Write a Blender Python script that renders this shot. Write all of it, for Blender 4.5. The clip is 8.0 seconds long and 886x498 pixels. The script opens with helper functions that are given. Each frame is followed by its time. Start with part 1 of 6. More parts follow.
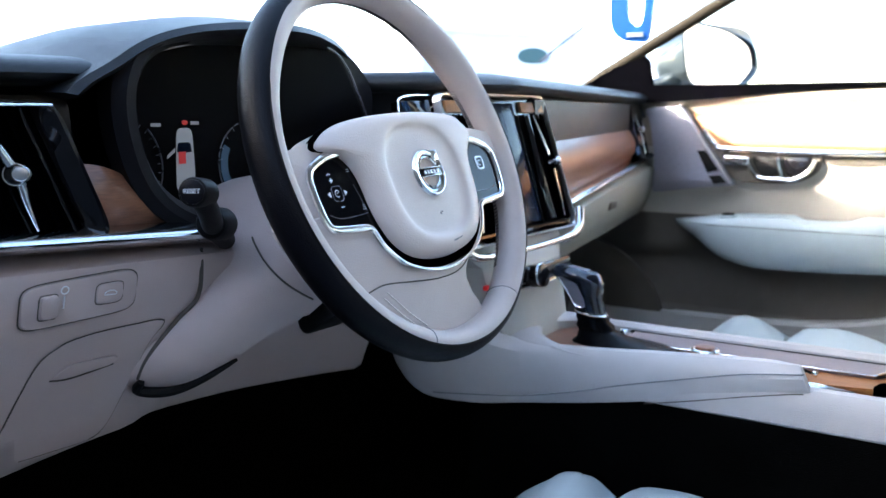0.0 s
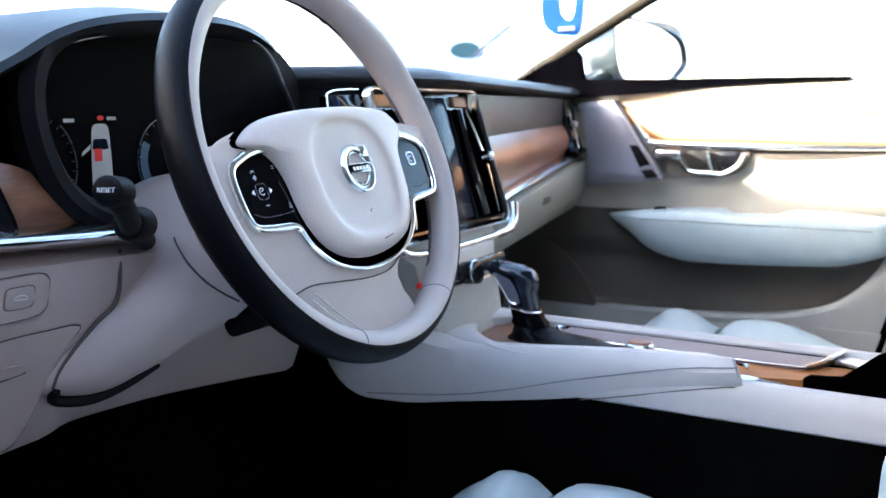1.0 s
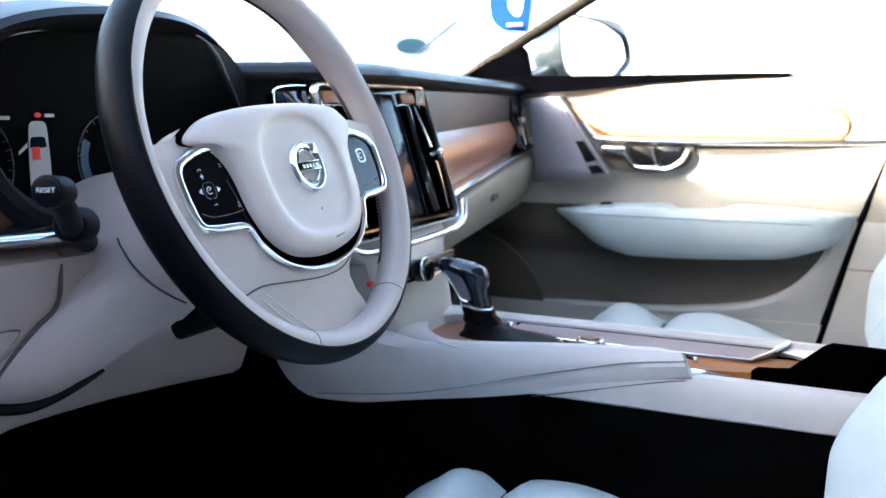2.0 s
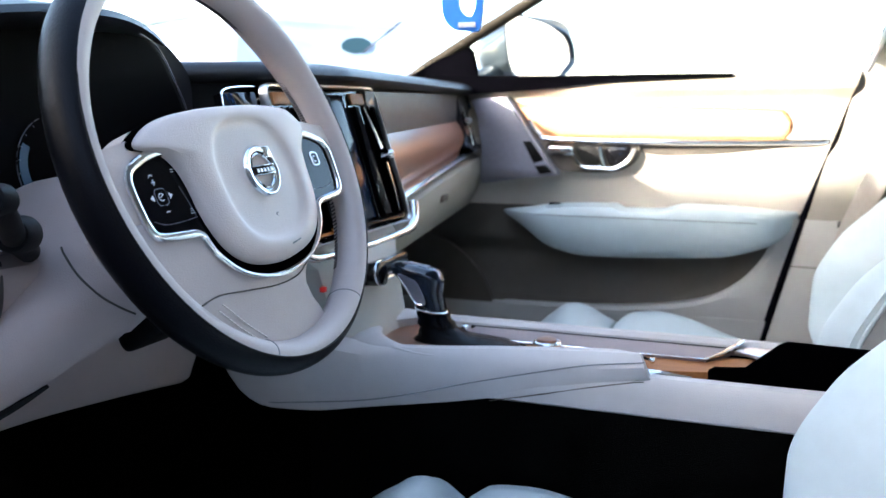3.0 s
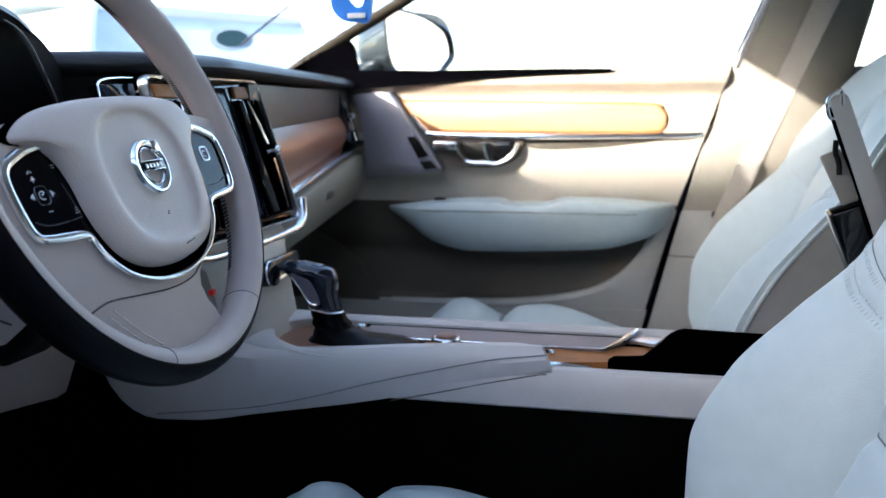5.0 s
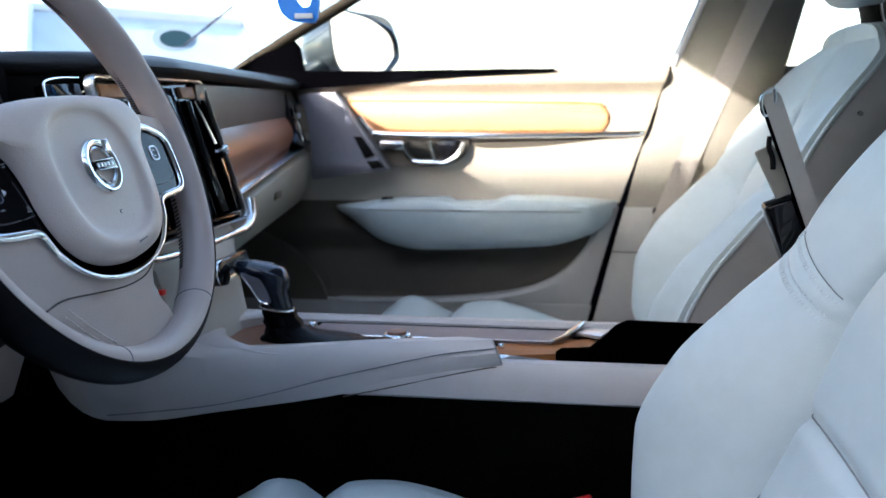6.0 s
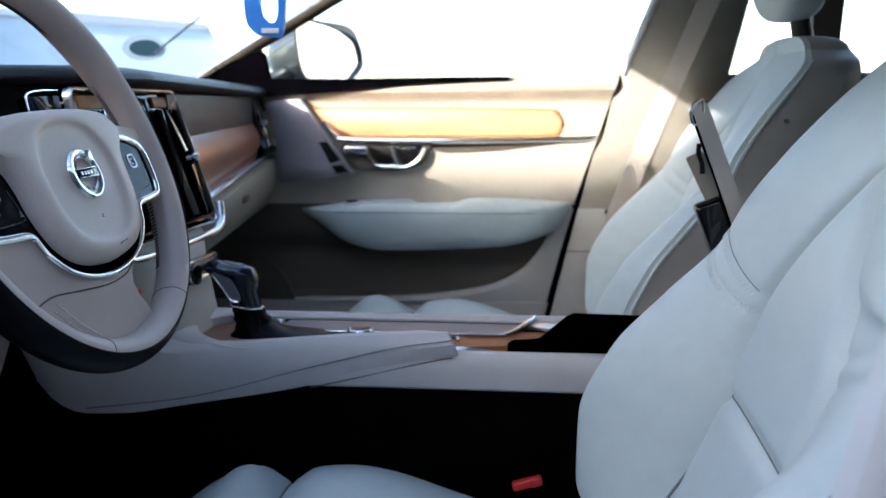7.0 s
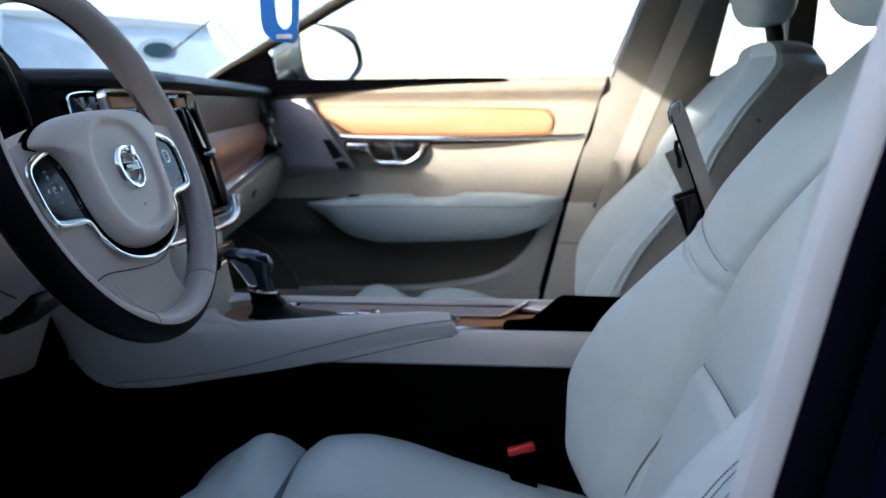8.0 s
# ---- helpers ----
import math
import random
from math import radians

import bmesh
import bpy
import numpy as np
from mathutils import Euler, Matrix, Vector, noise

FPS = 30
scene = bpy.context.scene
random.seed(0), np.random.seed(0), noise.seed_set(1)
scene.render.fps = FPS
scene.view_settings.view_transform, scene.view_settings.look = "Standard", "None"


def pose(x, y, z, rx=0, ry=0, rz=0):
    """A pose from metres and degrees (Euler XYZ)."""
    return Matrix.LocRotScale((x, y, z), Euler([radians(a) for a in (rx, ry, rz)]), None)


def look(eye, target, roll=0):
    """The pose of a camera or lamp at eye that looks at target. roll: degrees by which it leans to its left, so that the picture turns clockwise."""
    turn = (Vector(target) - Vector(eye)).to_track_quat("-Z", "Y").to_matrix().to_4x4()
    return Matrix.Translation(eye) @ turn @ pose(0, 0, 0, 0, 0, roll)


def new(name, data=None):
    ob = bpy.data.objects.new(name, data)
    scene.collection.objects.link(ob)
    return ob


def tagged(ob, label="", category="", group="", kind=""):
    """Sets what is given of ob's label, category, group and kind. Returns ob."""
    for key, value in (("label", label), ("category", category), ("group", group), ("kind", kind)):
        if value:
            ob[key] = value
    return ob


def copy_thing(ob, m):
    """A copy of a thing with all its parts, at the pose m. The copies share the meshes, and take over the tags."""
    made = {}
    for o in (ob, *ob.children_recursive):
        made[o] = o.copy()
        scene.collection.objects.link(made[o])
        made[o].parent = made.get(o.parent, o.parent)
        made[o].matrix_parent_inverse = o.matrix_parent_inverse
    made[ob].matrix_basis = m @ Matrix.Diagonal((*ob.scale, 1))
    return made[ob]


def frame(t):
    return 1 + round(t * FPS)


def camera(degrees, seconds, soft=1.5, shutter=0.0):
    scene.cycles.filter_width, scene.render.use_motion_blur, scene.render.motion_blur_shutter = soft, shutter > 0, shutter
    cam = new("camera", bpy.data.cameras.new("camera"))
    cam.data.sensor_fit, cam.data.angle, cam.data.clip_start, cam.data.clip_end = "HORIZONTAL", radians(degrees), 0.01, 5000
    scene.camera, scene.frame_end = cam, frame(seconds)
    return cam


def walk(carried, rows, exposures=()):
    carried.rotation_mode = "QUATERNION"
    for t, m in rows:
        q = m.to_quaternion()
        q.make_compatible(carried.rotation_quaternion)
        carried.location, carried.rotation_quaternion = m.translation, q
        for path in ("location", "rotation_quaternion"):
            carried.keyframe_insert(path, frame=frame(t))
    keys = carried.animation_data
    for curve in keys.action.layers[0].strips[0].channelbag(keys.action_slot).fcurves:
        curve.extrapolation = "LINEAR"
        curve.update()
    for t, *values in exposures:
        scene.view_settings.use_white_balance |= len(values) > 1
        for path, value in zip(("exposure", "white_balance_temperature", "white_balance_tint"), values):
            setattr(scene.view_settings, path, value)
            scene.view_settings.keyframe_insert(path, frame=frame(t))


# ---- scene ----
cam = camera(52.7, 8.0)
METRES, EYE, TILT, LEAN, TURN = 0.2916, 0.9926, -8.5, 0.0, -57.0
ROWS = [
    (0.0, 0.0, 0.0, 0.0, -0.0, 0.0, 0.0),
    (0.5, 0.0054, 0.0272, 0.0025, -1.84, -0.23, 0.26),
    (1.0, 0.0205, 0.0649, 0.0071, -4.01, -0.31, 0.69),
    (1.5, 0.0154, 0.0775, 0.0072, -5.77, -0.48, 0.99),
    (3.0, -0.0523, 0.1618, 0.0309, -11.46, -0.78, 1.93),
    (3.5, -0.0823, 0.1969, 0.0326, -13.47, -0.88, 2.23),
    (4.0, -0.0929, 0.2249, 0.0251, -15.53, -1.01, 2.51),
    (4.5, -0.1123, 0.2583, 0.0279, -17.65, -1.14, 2.84),
    (6.0, -0.1658, 0.2218, 0.0117, -23.27, -1.41, 3.89),
    (6.5, -0.1972, 0.1135, 0.0144, -24.53, -1.43, 4.11),
    (7.0, -0.235, -0.0212, 0.0061, -25.37, -1.43, 4.25),
    (7.5, -0.2993, -0.1689, -0.0144, -25.79, -1.47, 4.26),
    (8.0, -0.4207, -0.3115, -0.0268, -25.89, -1.6, 4.3),
]
walk(cam, [(t, pose(-1.042, -0.4795, EYE, TILT, LEAN, TURN) @ pose(METRES * x, METRES * y, METRES * z, 90 + pitch, roll, yaw)) for t, x, y, z, yaw, pitch, roll in ROWS], [(0.0, 3.42, 6380, 10), (0.5, 3.54, 6380, 10), (1.5, 3.54, 6380, 10), (3.5, 3.06, 6380, 10), (4.5, 2.61, 6350, 10), (6.0, 2.46, 6280, 10), (7.0, 2.20, 6280, 10), (8.0, 1.89, 6200, 10)])
cam.data.dof.use_dof, cam.data.dof.focus_distance, cam.data.dof.aperture_fstop = True, 0.78, 8.0

# ---- light ----
SUN_ELEVATION, SUN_AZIMUTH = radians(21.0), radians(-52)     # azimuth from +y (ahead), clockwise seen from above
world = bpy.data.worlds.new("sky")
scene.world = world
world.use_nodes = True
wn = world.node_tree.nodes
sky = wn.new("ShaderNodeTexSky")
sky.sky_type, sky.sun_disc = "NISHITA", False
sky.sun_elevation, sky.sun_rotation = SUN_ELEVATION, SUN_AZIMUTH
sky.air_density, sky.dust_density = 1.0, 1.5
wn["Background"].inputs["Strength"].default_value = 0.15
world.node_tree.links.new(sky.outputs[0], wn["Background"].inputs["Color"])
sun_data = bpy.data.lights.new("sun", "SUN")
sun_data.energy, sun_data.angle, sun_data.color = 3.3, radians(0.8), (1.0, 0.9, 0.76)
sun = new("sun", sun_data)
sun_way = Vector((math.sin(SUN_AZIMUTH) * math.cos(SUN_ELEVATION), math.cos(SUN_AZIMUTH) * math.cos(SUN_ELEVATION), math.sin(SUN_ELEVATION)))
sun.matrix_world = look(sun_way * 20, (0, 0, 0))


# ---- materials ----
def mat(name, color, rough=0.5, metal=0.0, vary=0.08, scale=30.0, bump=0.0, bump_scale=400.0, coat=0.0, stretch=(1, 1, 1), second=None, spec=0.5, emit=None):
    """A surface with colour that varies at two scales, fine relief and uneven gloss."""
    m = bpy.data.materials.new(name)
    m.use_nodes = True
    n, l = m.node_tree.nodes, m.node_tree.links
    b = n["Principled BSDF"]
    co = n.new("ShaderNodeTexCoord")
    mp = n.new("ShaderNodeMapping")
    mp.inputs["Scale"].default_value = stretch
    l.new(co.outputs["Object"], mp.inputs["Vector"])
    big, small = n.new("ShaderNodeTexNoise"), n.new("ShaderNodeTexNoise")
    big.inputs["Scale"].default_value, small.inputs["Scale"].default_value = scale * 0.25, scale * 4
    small.inputs["Detail"].default_value = 6
    for t in (big, small):
        l.new(mp.outputs[0], t.inputs["Vector"])
    add = n.new("ShaderNodeMath")
    l.new(big.outputs[0], add.inputs[0]), l.new(small.outputs[0], add.inputs[1])
    half = n.new("ShaderNodeMath")
    half.operation = "MULTIPLY"
    l.new(add.outputs[0], half.inputs[0])
    half.inputs[1].default_value = 0.5
    ramp = n.new("ShaderNodeValToRGB")
    lo = second or [c * (1 - vary * 1.6) for c in color]
    hi = color if second else [min(1, c * (1 + vary)) for c in color]
    ramp.color_ramp.elements[0].position, ramp.color_ramp.elements[1].position = 0.36, 0.64
    ramp.color_ramp.elements[0].color, ramp.color_ramp.elements[1].color = (*lo, 1), (*hi, 1)
    l.new(half.outputs[0], ramp.inputs[0])
    l.new(ramp.outputs[0], b.inputs["Base Color"])
    b.inputs["Metallic"].default_value = metal
    b.inputs["Specular IOR Level"].default_value = spec
    b.inputs["Coat Weight"].default_value = coat
    b.inputs["Coat Roughness"].default_value = 0.06
    rr = n.new("ShaderNodeMapRange")
    rr.inputs["To Min"].default_value, rr.inputs["To Max"].default_value = max(0.02, rough * 0.85), min(1, rough * 1.15)
    l.new(small.outputs[0], rr.inputs[0]), l.new(rr.outputs[0], b.inputs["Roughness"])
    if bump:
        v = n.new("ShaderNodeTexVoronoi")
        v.inputs["Scale"].default_value = bump_scale
        l.new(co.outputs["Object"], v.inputs["Vector"])
        bp = n.new("ShaderNodeBump")
        bp.inputs["Strength"].default_value, bp.inputs["Distance"].default_value = bump, 0.0006
        l.new(v.outputs["Distance"], bp.inputs["Height"]), l.new(bp.outputs[0], b.inputs["Normal"])
    if emit:
        b.inputs["Emission Color"].default_value, b.inputs["Emission Strength"].default_value = (*emit[:3], 1), emit[3]
    return m


def glass(name, tint=(1, 1, 1), rough=0.0):
    m = bpy.data.materials.new(name)
    m.use_nodes = True
    b = m.node_tree.nodes["Principled BSDF"]
    b.inputs["Base Color"].default_value = (*tint, 1)
    b.inputs["Transmission Weight"].default_value, b.inputs["Roughness"].default_value, b.inputs["IOR"].default_value = 1, rough, 1.05
    return m


LEATHER = mat("pale_leather", (0.47, 0.545, 0.57), 0.42, vary=0.03, scale=12, bump=0.25, bump_scale=700)
CONSOLE_LEATHER = mat("grey_console_leather", (0.51, 0.485, 0.48), 0.42, vary=0.03, scale=12, bump=0.25, bump_scale=700)
# the seats' pale leather again, darkened for the shade on its flanks
SEAT_SIDE_SHADE = mat("shaded_grey_seat_side", (0.31, 0.315, 0.315), 0.5, vary=0.04, scale=12, bump=0.25, bump_scale=700)
SWITCH = mat("black_switch_plastic", (0.003, 0.003, 0.004), 0.08, vary=0.0, scale=10, spec=0.09)
LEATHER_WARM = mat("warm_grey_leather", (0.60, 0.51, 0.465), 0.42, vary=0.03, scale=12, bump=0.25, bump_scale=800)
RIM_LEATHER = mat("mid_warm_grey_leather", (0.47, 0.40, 0.37), 0.42, vary=0.03, scale=12, bump=0.25, bump_scale=800)
PLASTIC = mat("warm_grey_plastic", (0.48, 0.38, 0.345), 0.5, vary=0.03, scale=10, bump=0.35, bump_scale=900)
DOOR_VINYL = mat("beige_door_vinyl", (0.45, 0.41, 0.355), 0.5, vary=0.03, scale=10, bump=0.3, bump_scale=800)
# beige darkened to tan for the soft shade on the door's top
DOOR_TOP_SHADE = mat("shaded_tan_door_top", (0.29, 0.25, 0.205), 0.55, vary=0.04, scale=10, bump=0.3, bump_scale=800, spec=0.25)
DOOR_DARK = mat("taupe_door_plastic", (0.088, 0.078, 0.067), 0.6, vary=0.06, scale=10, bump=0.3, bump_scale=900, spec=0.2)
WATERFALL = mat("pale_beige_grey_plastic", (0.49, 0.475, 0.43), 0.5, vary=0.03, scale=10, bump=0.3, bump_scale=900)
GLOVEBOX = mat("olive_grey_glovebox_plastic", (0.26, 0.25, 0.21), 0.55, vary=0.04, scale=10, bump=0.3, bump_scale=900, spec=0.3)
PILLAR = mat("grey_pillar_trim", (0.35, 0.345, 0.335), 0.55, vary=0.03, scale=10, bump=0.25, bump_scale=900)
PILLAR_DARK = mat("taupe_pillar_trim", (0.21, 0.195, 0.17), 0.6, vary=0.04, scale=10, bump=0.25, bump_scale=900, spec=0.3)
PILLAR_CLOTH = mat("taupe_pillar_cloth", (0.040, 0.035, 0.028), 0.9, vary=0.08, scale=40, bump=0.5, bump_scale=1200, spec=0.1)
PILLAR_PALE = mat("pale_grey_pillar_trim", (0.58, 0.58, 0.60), 0.5, vary=0.03, scale=10, bump=0.2, bump_scale=900)
CHARCOAL = mat("charcoal_soft_plastic", (0.005, 0.0055, 0.0065), 0.42, vary=0.1, scale=20, bump=0.3, bump_scale=1100, spec=0.30)
DASH_FACE = mat("dark_grey_dash_leather", (0.032, 0.030, 0.026), 0.5, vary=0.06, scale=16, bump=0.3, bump_scale=800, spec=0.3)
BLACK_LEATHER = mat("black_wheel_leather", (0.0024, 0.0025, 0.0042), 0.40, vary=0.1, scale=16, bump=0.3, bump_scale=900, spec=0.11)
BOOT_LEATHER = mat("black_boot_leather", (0.0010, 0.0012, 0.0022), 0.26, vary=0.1, scale=30, bump=0.4, bump_scale=700, spec=0.06)
GRIP = mat("blue_black_gloss_plastic", (0.006, 0.010, 0.020), 0.14, vary=0.0, scale=10, coat=0.15)
PIANO = mat("gloss_black_plastic", (0.004, 0.004, 0.005), 0.07, vary=0.0, scale=10, spec=0.35)
BLACK = mat("matt_black_plastic", (0.004, 0.004, 0.0045), 0.5, vary=0.1, scale=20, bump=0.2, spec=0.15)
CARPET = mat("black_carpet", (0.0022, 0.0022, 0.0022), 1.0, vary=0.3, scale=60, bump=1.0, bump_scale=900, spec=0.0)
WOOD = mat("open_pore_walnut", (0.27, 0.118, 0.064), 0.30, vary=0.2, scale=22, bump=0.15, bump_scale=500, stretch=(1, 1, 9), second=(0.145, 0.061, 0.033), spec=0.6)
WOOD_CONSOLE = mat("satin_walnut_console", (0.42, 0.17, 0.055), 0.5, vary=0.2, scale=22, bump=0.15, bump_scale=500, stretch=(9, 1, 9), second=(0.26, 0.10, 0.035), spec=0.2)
# walnut for the door, its base colour raised to imitate sun glare
WOOD_SUNLIT = mat("sunlit_open_pore_walnut", (0.50, 0.27, 0.15), 0.32, vary=0.2, scale=22, bump=0.15, bump_scale=500, stretch=(9, 1, 9), second=(0.36, 0.19, 0.10), spec=0.5)
CHROME = mat("satin_chrome", (0.78, 0.79, 0.80), 0.16, metal=1.0, vary=0.02, scale=20)
ALU = mat("brushed_aluminium", (0.62, 0.62, 0.63), 0.3, metal=1.0, vary=0.04, scale=40)
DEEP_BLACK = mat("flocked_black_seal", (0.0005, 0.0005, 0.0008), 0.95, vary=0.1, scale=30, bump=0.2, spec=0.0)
RUBBER = mat("black_rubber_seal", (0.003, 0.003, 0.006), 0.8, vary=0.15, scale=30, bump=0.2, spec=0.0)
BODY_PAINT = mat("dark_blue_grey_paint", (0.002, 0.003, 0.010), 0.35, metal=0.0, vary=0.05, scale=8, spec=0.02)
MIRROR_PAINT = mat("grey_metallic_paint", (0.045, 0.06, 0.07), 0.30, metal=0.5, vary=0.04, scale=8, coat=0.8)
MIRROR_GLASS = mat("mirror_glass", (0.9, 0.9, 0.9), 0.01, metal=1.0, vary=0.0)
HOOD_LINER = mat("matt_black_hood_liner", (0.006, 0.0055, 0.007), 0.65, vary=0.1, scale=20, bump=0.2, bump_scale=1100, spec=0.12)
CLUSTER = mat("matt_display_glass", (0.0015, 0.0015, 0.002), 0.6, vary=0.0, spec=0.02)
DARK_CHROME = mat("dark_chrome", (0.07, 0.085, 0.115), 0.16, metal=1.0, vary=0.03, scale=30)
SATIN_DARK = mat("dark_satin_metal", (0.16, 0.16, 0.19), 0.28, metal=0.8, vary=0.04, scale=30)
SCREEN = mat("dark_screen_glass", (0.006, 0.010, 0.020), 0.10, vary=0.0, spec=0.05)
BLUE = mat("bright_blue_plastic", (0.03, 0.24, 0.80), 0.4, vary=0.08, scale=30)
PALE_BLUE = mat("pale_blue_film", (0.55, 0.68, 0.78), 0.5, vary=0.05, scale=30)
TEAL = mat("dark_teal_film", (0.03, 0.09, 0.11), 0.5, vary=0.05, scale=30)
RED = mat("red_buckle_plastic", (0.55, 0.02, 0.02), 0.4, vary=0.05, scale=30)
SPEAKER = mat("mauve_metal_grille", (0.27, 0.265, 0.31), 0.32, metal=0.85, vary=0.05, scale=30, bump=1.0, bump_scale=600)
ROLLER = mat("mauve_roller_cover", (0.24, 0.19, 0.19), 0.5, vary=0.05, scale=30, bump=0.4, bump_scale=600)
SEAM = mat("grey_seam_thread", (0.19, 0.20, 0.21), 0.8, vary=0.1, scale=100)
STITCH = mat("pale_seat_thread", (0.60, 0.66, 0.68), 0.7, vary=0.05, scale=200)
THREAD = mat("grey_thread", (0.68, 0.62, 0.58), 0.8, vary=0.1, scale=200)
THREAD_DARK = mat("dark_thread", (0.03, 0.03, 0.035), 0.8, vary=0.1, scale=200)
HEADLINER = mat("grey_headliner", (0.42, 0.41, 0.39), 0.9, vary=0.03, scale=20, bump=0.4)
BELT = mat("grey_belt_webbing", (0.33, 0.30, 0.275), 0.7, vary=0.05, scale=40, bump=0.6, bump_scale=500)
GROUND = mat("grey_asphalt", (0.07, 0.07, 0.072), 0.85, vary=0.12, scale=2, bump=0.5, bump_scale=60)
BRICK = mat("dark_brick", (0.10, 0.085, 0.075), 0.9, vary=0.2, scale=6, bump=0.6, bump_scale=40)
PLASTER = mat("pale_plaster", (0.6, 0.57, 0.52), 0.9, vary=0.08, scale=3, bump=0.5, bump_scale=80)
# base colours lightened: bloom in the paint, reflected sky in the glass
PARKED_PAINT = mat("bloom_paled_blue_car_paint", (0.80, 0.86, 0.90), 0.3, vary=0.04, scale=4, coat=0.5)
PARKED_GLASS = mat("sky_reflection_car_glass", (0.60, 0.71, 0.78), 0.3, vary=0.1, scale=3, coat=0.3)
ORANGE_WALL = mat("ochre_render", (0.55, 0.33, 0.16), 0.9, vary=0.1, scale=2, bump=0.4, bump_scale=60)
TYRE = mat("tyre_rubber", (0.012, 0.012, 0.012), 0.8, vary=0.1, scale=20)
WHITE_PRINT = mat("white_print", (0.75, 0.76, 0.78), 0.6, vary=0.0)
LIT_WHITE = mat("lit_white_display", (0.25, 0.25, 0.26), 0.4, vary=0.0, emit=(0.75, 0.8, 0.85, 0.010))
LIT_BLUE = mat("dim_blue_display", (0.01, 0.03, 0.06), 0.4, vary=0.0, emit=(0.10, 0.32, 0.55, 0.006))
LIT_RED = mat("lit_red_display", (0.4, 0.02, 0.02), 0.4, vary=0.0, emit=(1.0, 0.03, 0.02, 0.014))
GLASS = glass("clear_window_glass", (0.97, 0.99, 0.98))


# ---- building helpers ----
def part(name, bm, material, parent=None, label="", sharp=38):
    """Links a bmesh as one mesh object."""
    bmesh.ops.remove_doubles(bm, verts=bm.verts, dist=1e-6)
    bmesh.ops.recalc_face_normals(bm, faces=bm.faces)
    me = bpy.data.meshes.new(name)
    for f in bm.faces:
        f.smooth = True
    bm.to_mesh(me)
    bm.free()
    me.set_sharp_from_angle(angle=radians(sharp))
    me.materials.append(material)
    ob = new(name, me)
    if parent:
        ob.parent = parent
    if label:
        ob["label"] = label
    return ob


def thing(name, label, category, group="", kind=""):
    return tagged(new(name), label, category, group, kind)


def loft(sections, closed=True, cap=True):
    """A skin over equal-sized rings (or open strips) of points."""
    bm = bmesh.new()
    rings = [[bm.verts.new(p) for p in s] for s in sections]
    n = len(rings[0])
    for a, b in zip(rings, rings[1:]):
        for i in range(n if closed else n - 1):
            j = (i + 1) % n
            bm.faces.new((a[i], a[j], b[j], b[i]))
    if cap and closed:
        bm.faces.new(rings[0])
        bm.faces.new(rings[-1])
    return bm


def tube(path, r, n=10, closed=False, flat=1.0, up=None):
    """A rod of radius r (a number or one for each point) along a path; flat squeezes it along its second axis."""
    path = [Vector(p) for p in path]
    rs = r if isinstance(r, (list, tuple)) else [r] * len(path)
    ways = []
    for i, p in enumerate(path):
        a = path[i - 1] if (i or closed) else p
        b = path[(i + 1) % len(path)] if (i < len(path) - 1 or closed) else p
        ways.append((b - a).normalized())
    if up is None and closed:
        up = Vector((0, 0, 0))
        mid = sum(path, Vector((0, 0, 0))) / len(path)
        for p, q in zip(path, path[1:] + path[:1]):
            up += (p - mid).cross(q - mid)
        up.normalize()
    s = ways[0].cross(Vector((0, 0, 1)))
    s = s.normalized() if s.length > 0.05 else ways[0].cross(Vector((0, 1, 0))).normalized()
    sections = []
    for p, t, rad in zip(path, ways, rs):
        s = t.cross(Vector(up)).normalized() if up is not None else (s - t * s.dot(t)).normalized()
        q = s.cross(t)
        sections.append([p + (s * math.cos(k) * rad + q * math.sin(k) * rad * flat) for k in (2 * math.pi * j / n for j in range(n))])
    if closed:
        return loft(sections + [sections[0]], True, False)
    return loft(sections)


def rbox(size, at=(0, 0, 0), bevel=0.005, turn=(0, 0, 0), segments=3):
    bm = bmesh.new()
    bmesh.ops.create_cube(bm, size=1)
    bmesh.ops.scale(bm, vec=size, verts=bm.verts)
    bmesh.ops.bevel(bm, geom=bm.edges[:], offset=min(bevel, min(size) * 0.45), segments=segments, affect="EDGES", profile=0.5)
    bmesh.ops.transform(bm, matrix=pose(*at, *turn), verts=bm.verts)
    return bm


def slab(outline, place, thick, bevel=0.003, segments=2):
    """A plate: a 2D outline put into space by place(u, v, w), from w = 0 back to w = -thick, front edge rounded."""
    bm = bmesh.new()
    front = [bm.verts.new((u, v, 0)) for u, v in outline]
    back = [bm.verts.new((u, v, -thick)) for u, v in outline]
    f = bm.faces.new(front)
    bm.faces.new(back[::-1])
    n = len(front)
    for i in range(n):
        j = (i + 1) % n
        bm.faces.new((front[j], front[i], back[i], back[j]))
    if bevel:
        bmesh.ops.bevel(bm, geom=list(f.edges), offset=bevel, segments=segments, affect="EDGES", profile=0.5, clamp_overlap=True)
    for v in bm.verts:
        v.co = Vector(place(*v.co))
    return bm


def prism(profile, x0, x1, bevel=0.003):
    """A profile in (y, z) drawn out along x."""
    return slab(profile, lambda u, v, w: (x1 + w, u, v), x1 - x0, bevel)


def oval(w, h, n=32, power=2.6, at=(0, 0)):
    """A superellipse outline."""
    out = []
    for k in range(n):
        a = 2 * math.pi * k / n
        c, s = math.cos(a), math.sin(a)
        out.append((at[0] + w * math.copysign(abs(c) ** (2 / power), c), at[1] + h * math.copysign(abs(s) ** (2 / power), s)))
    return out


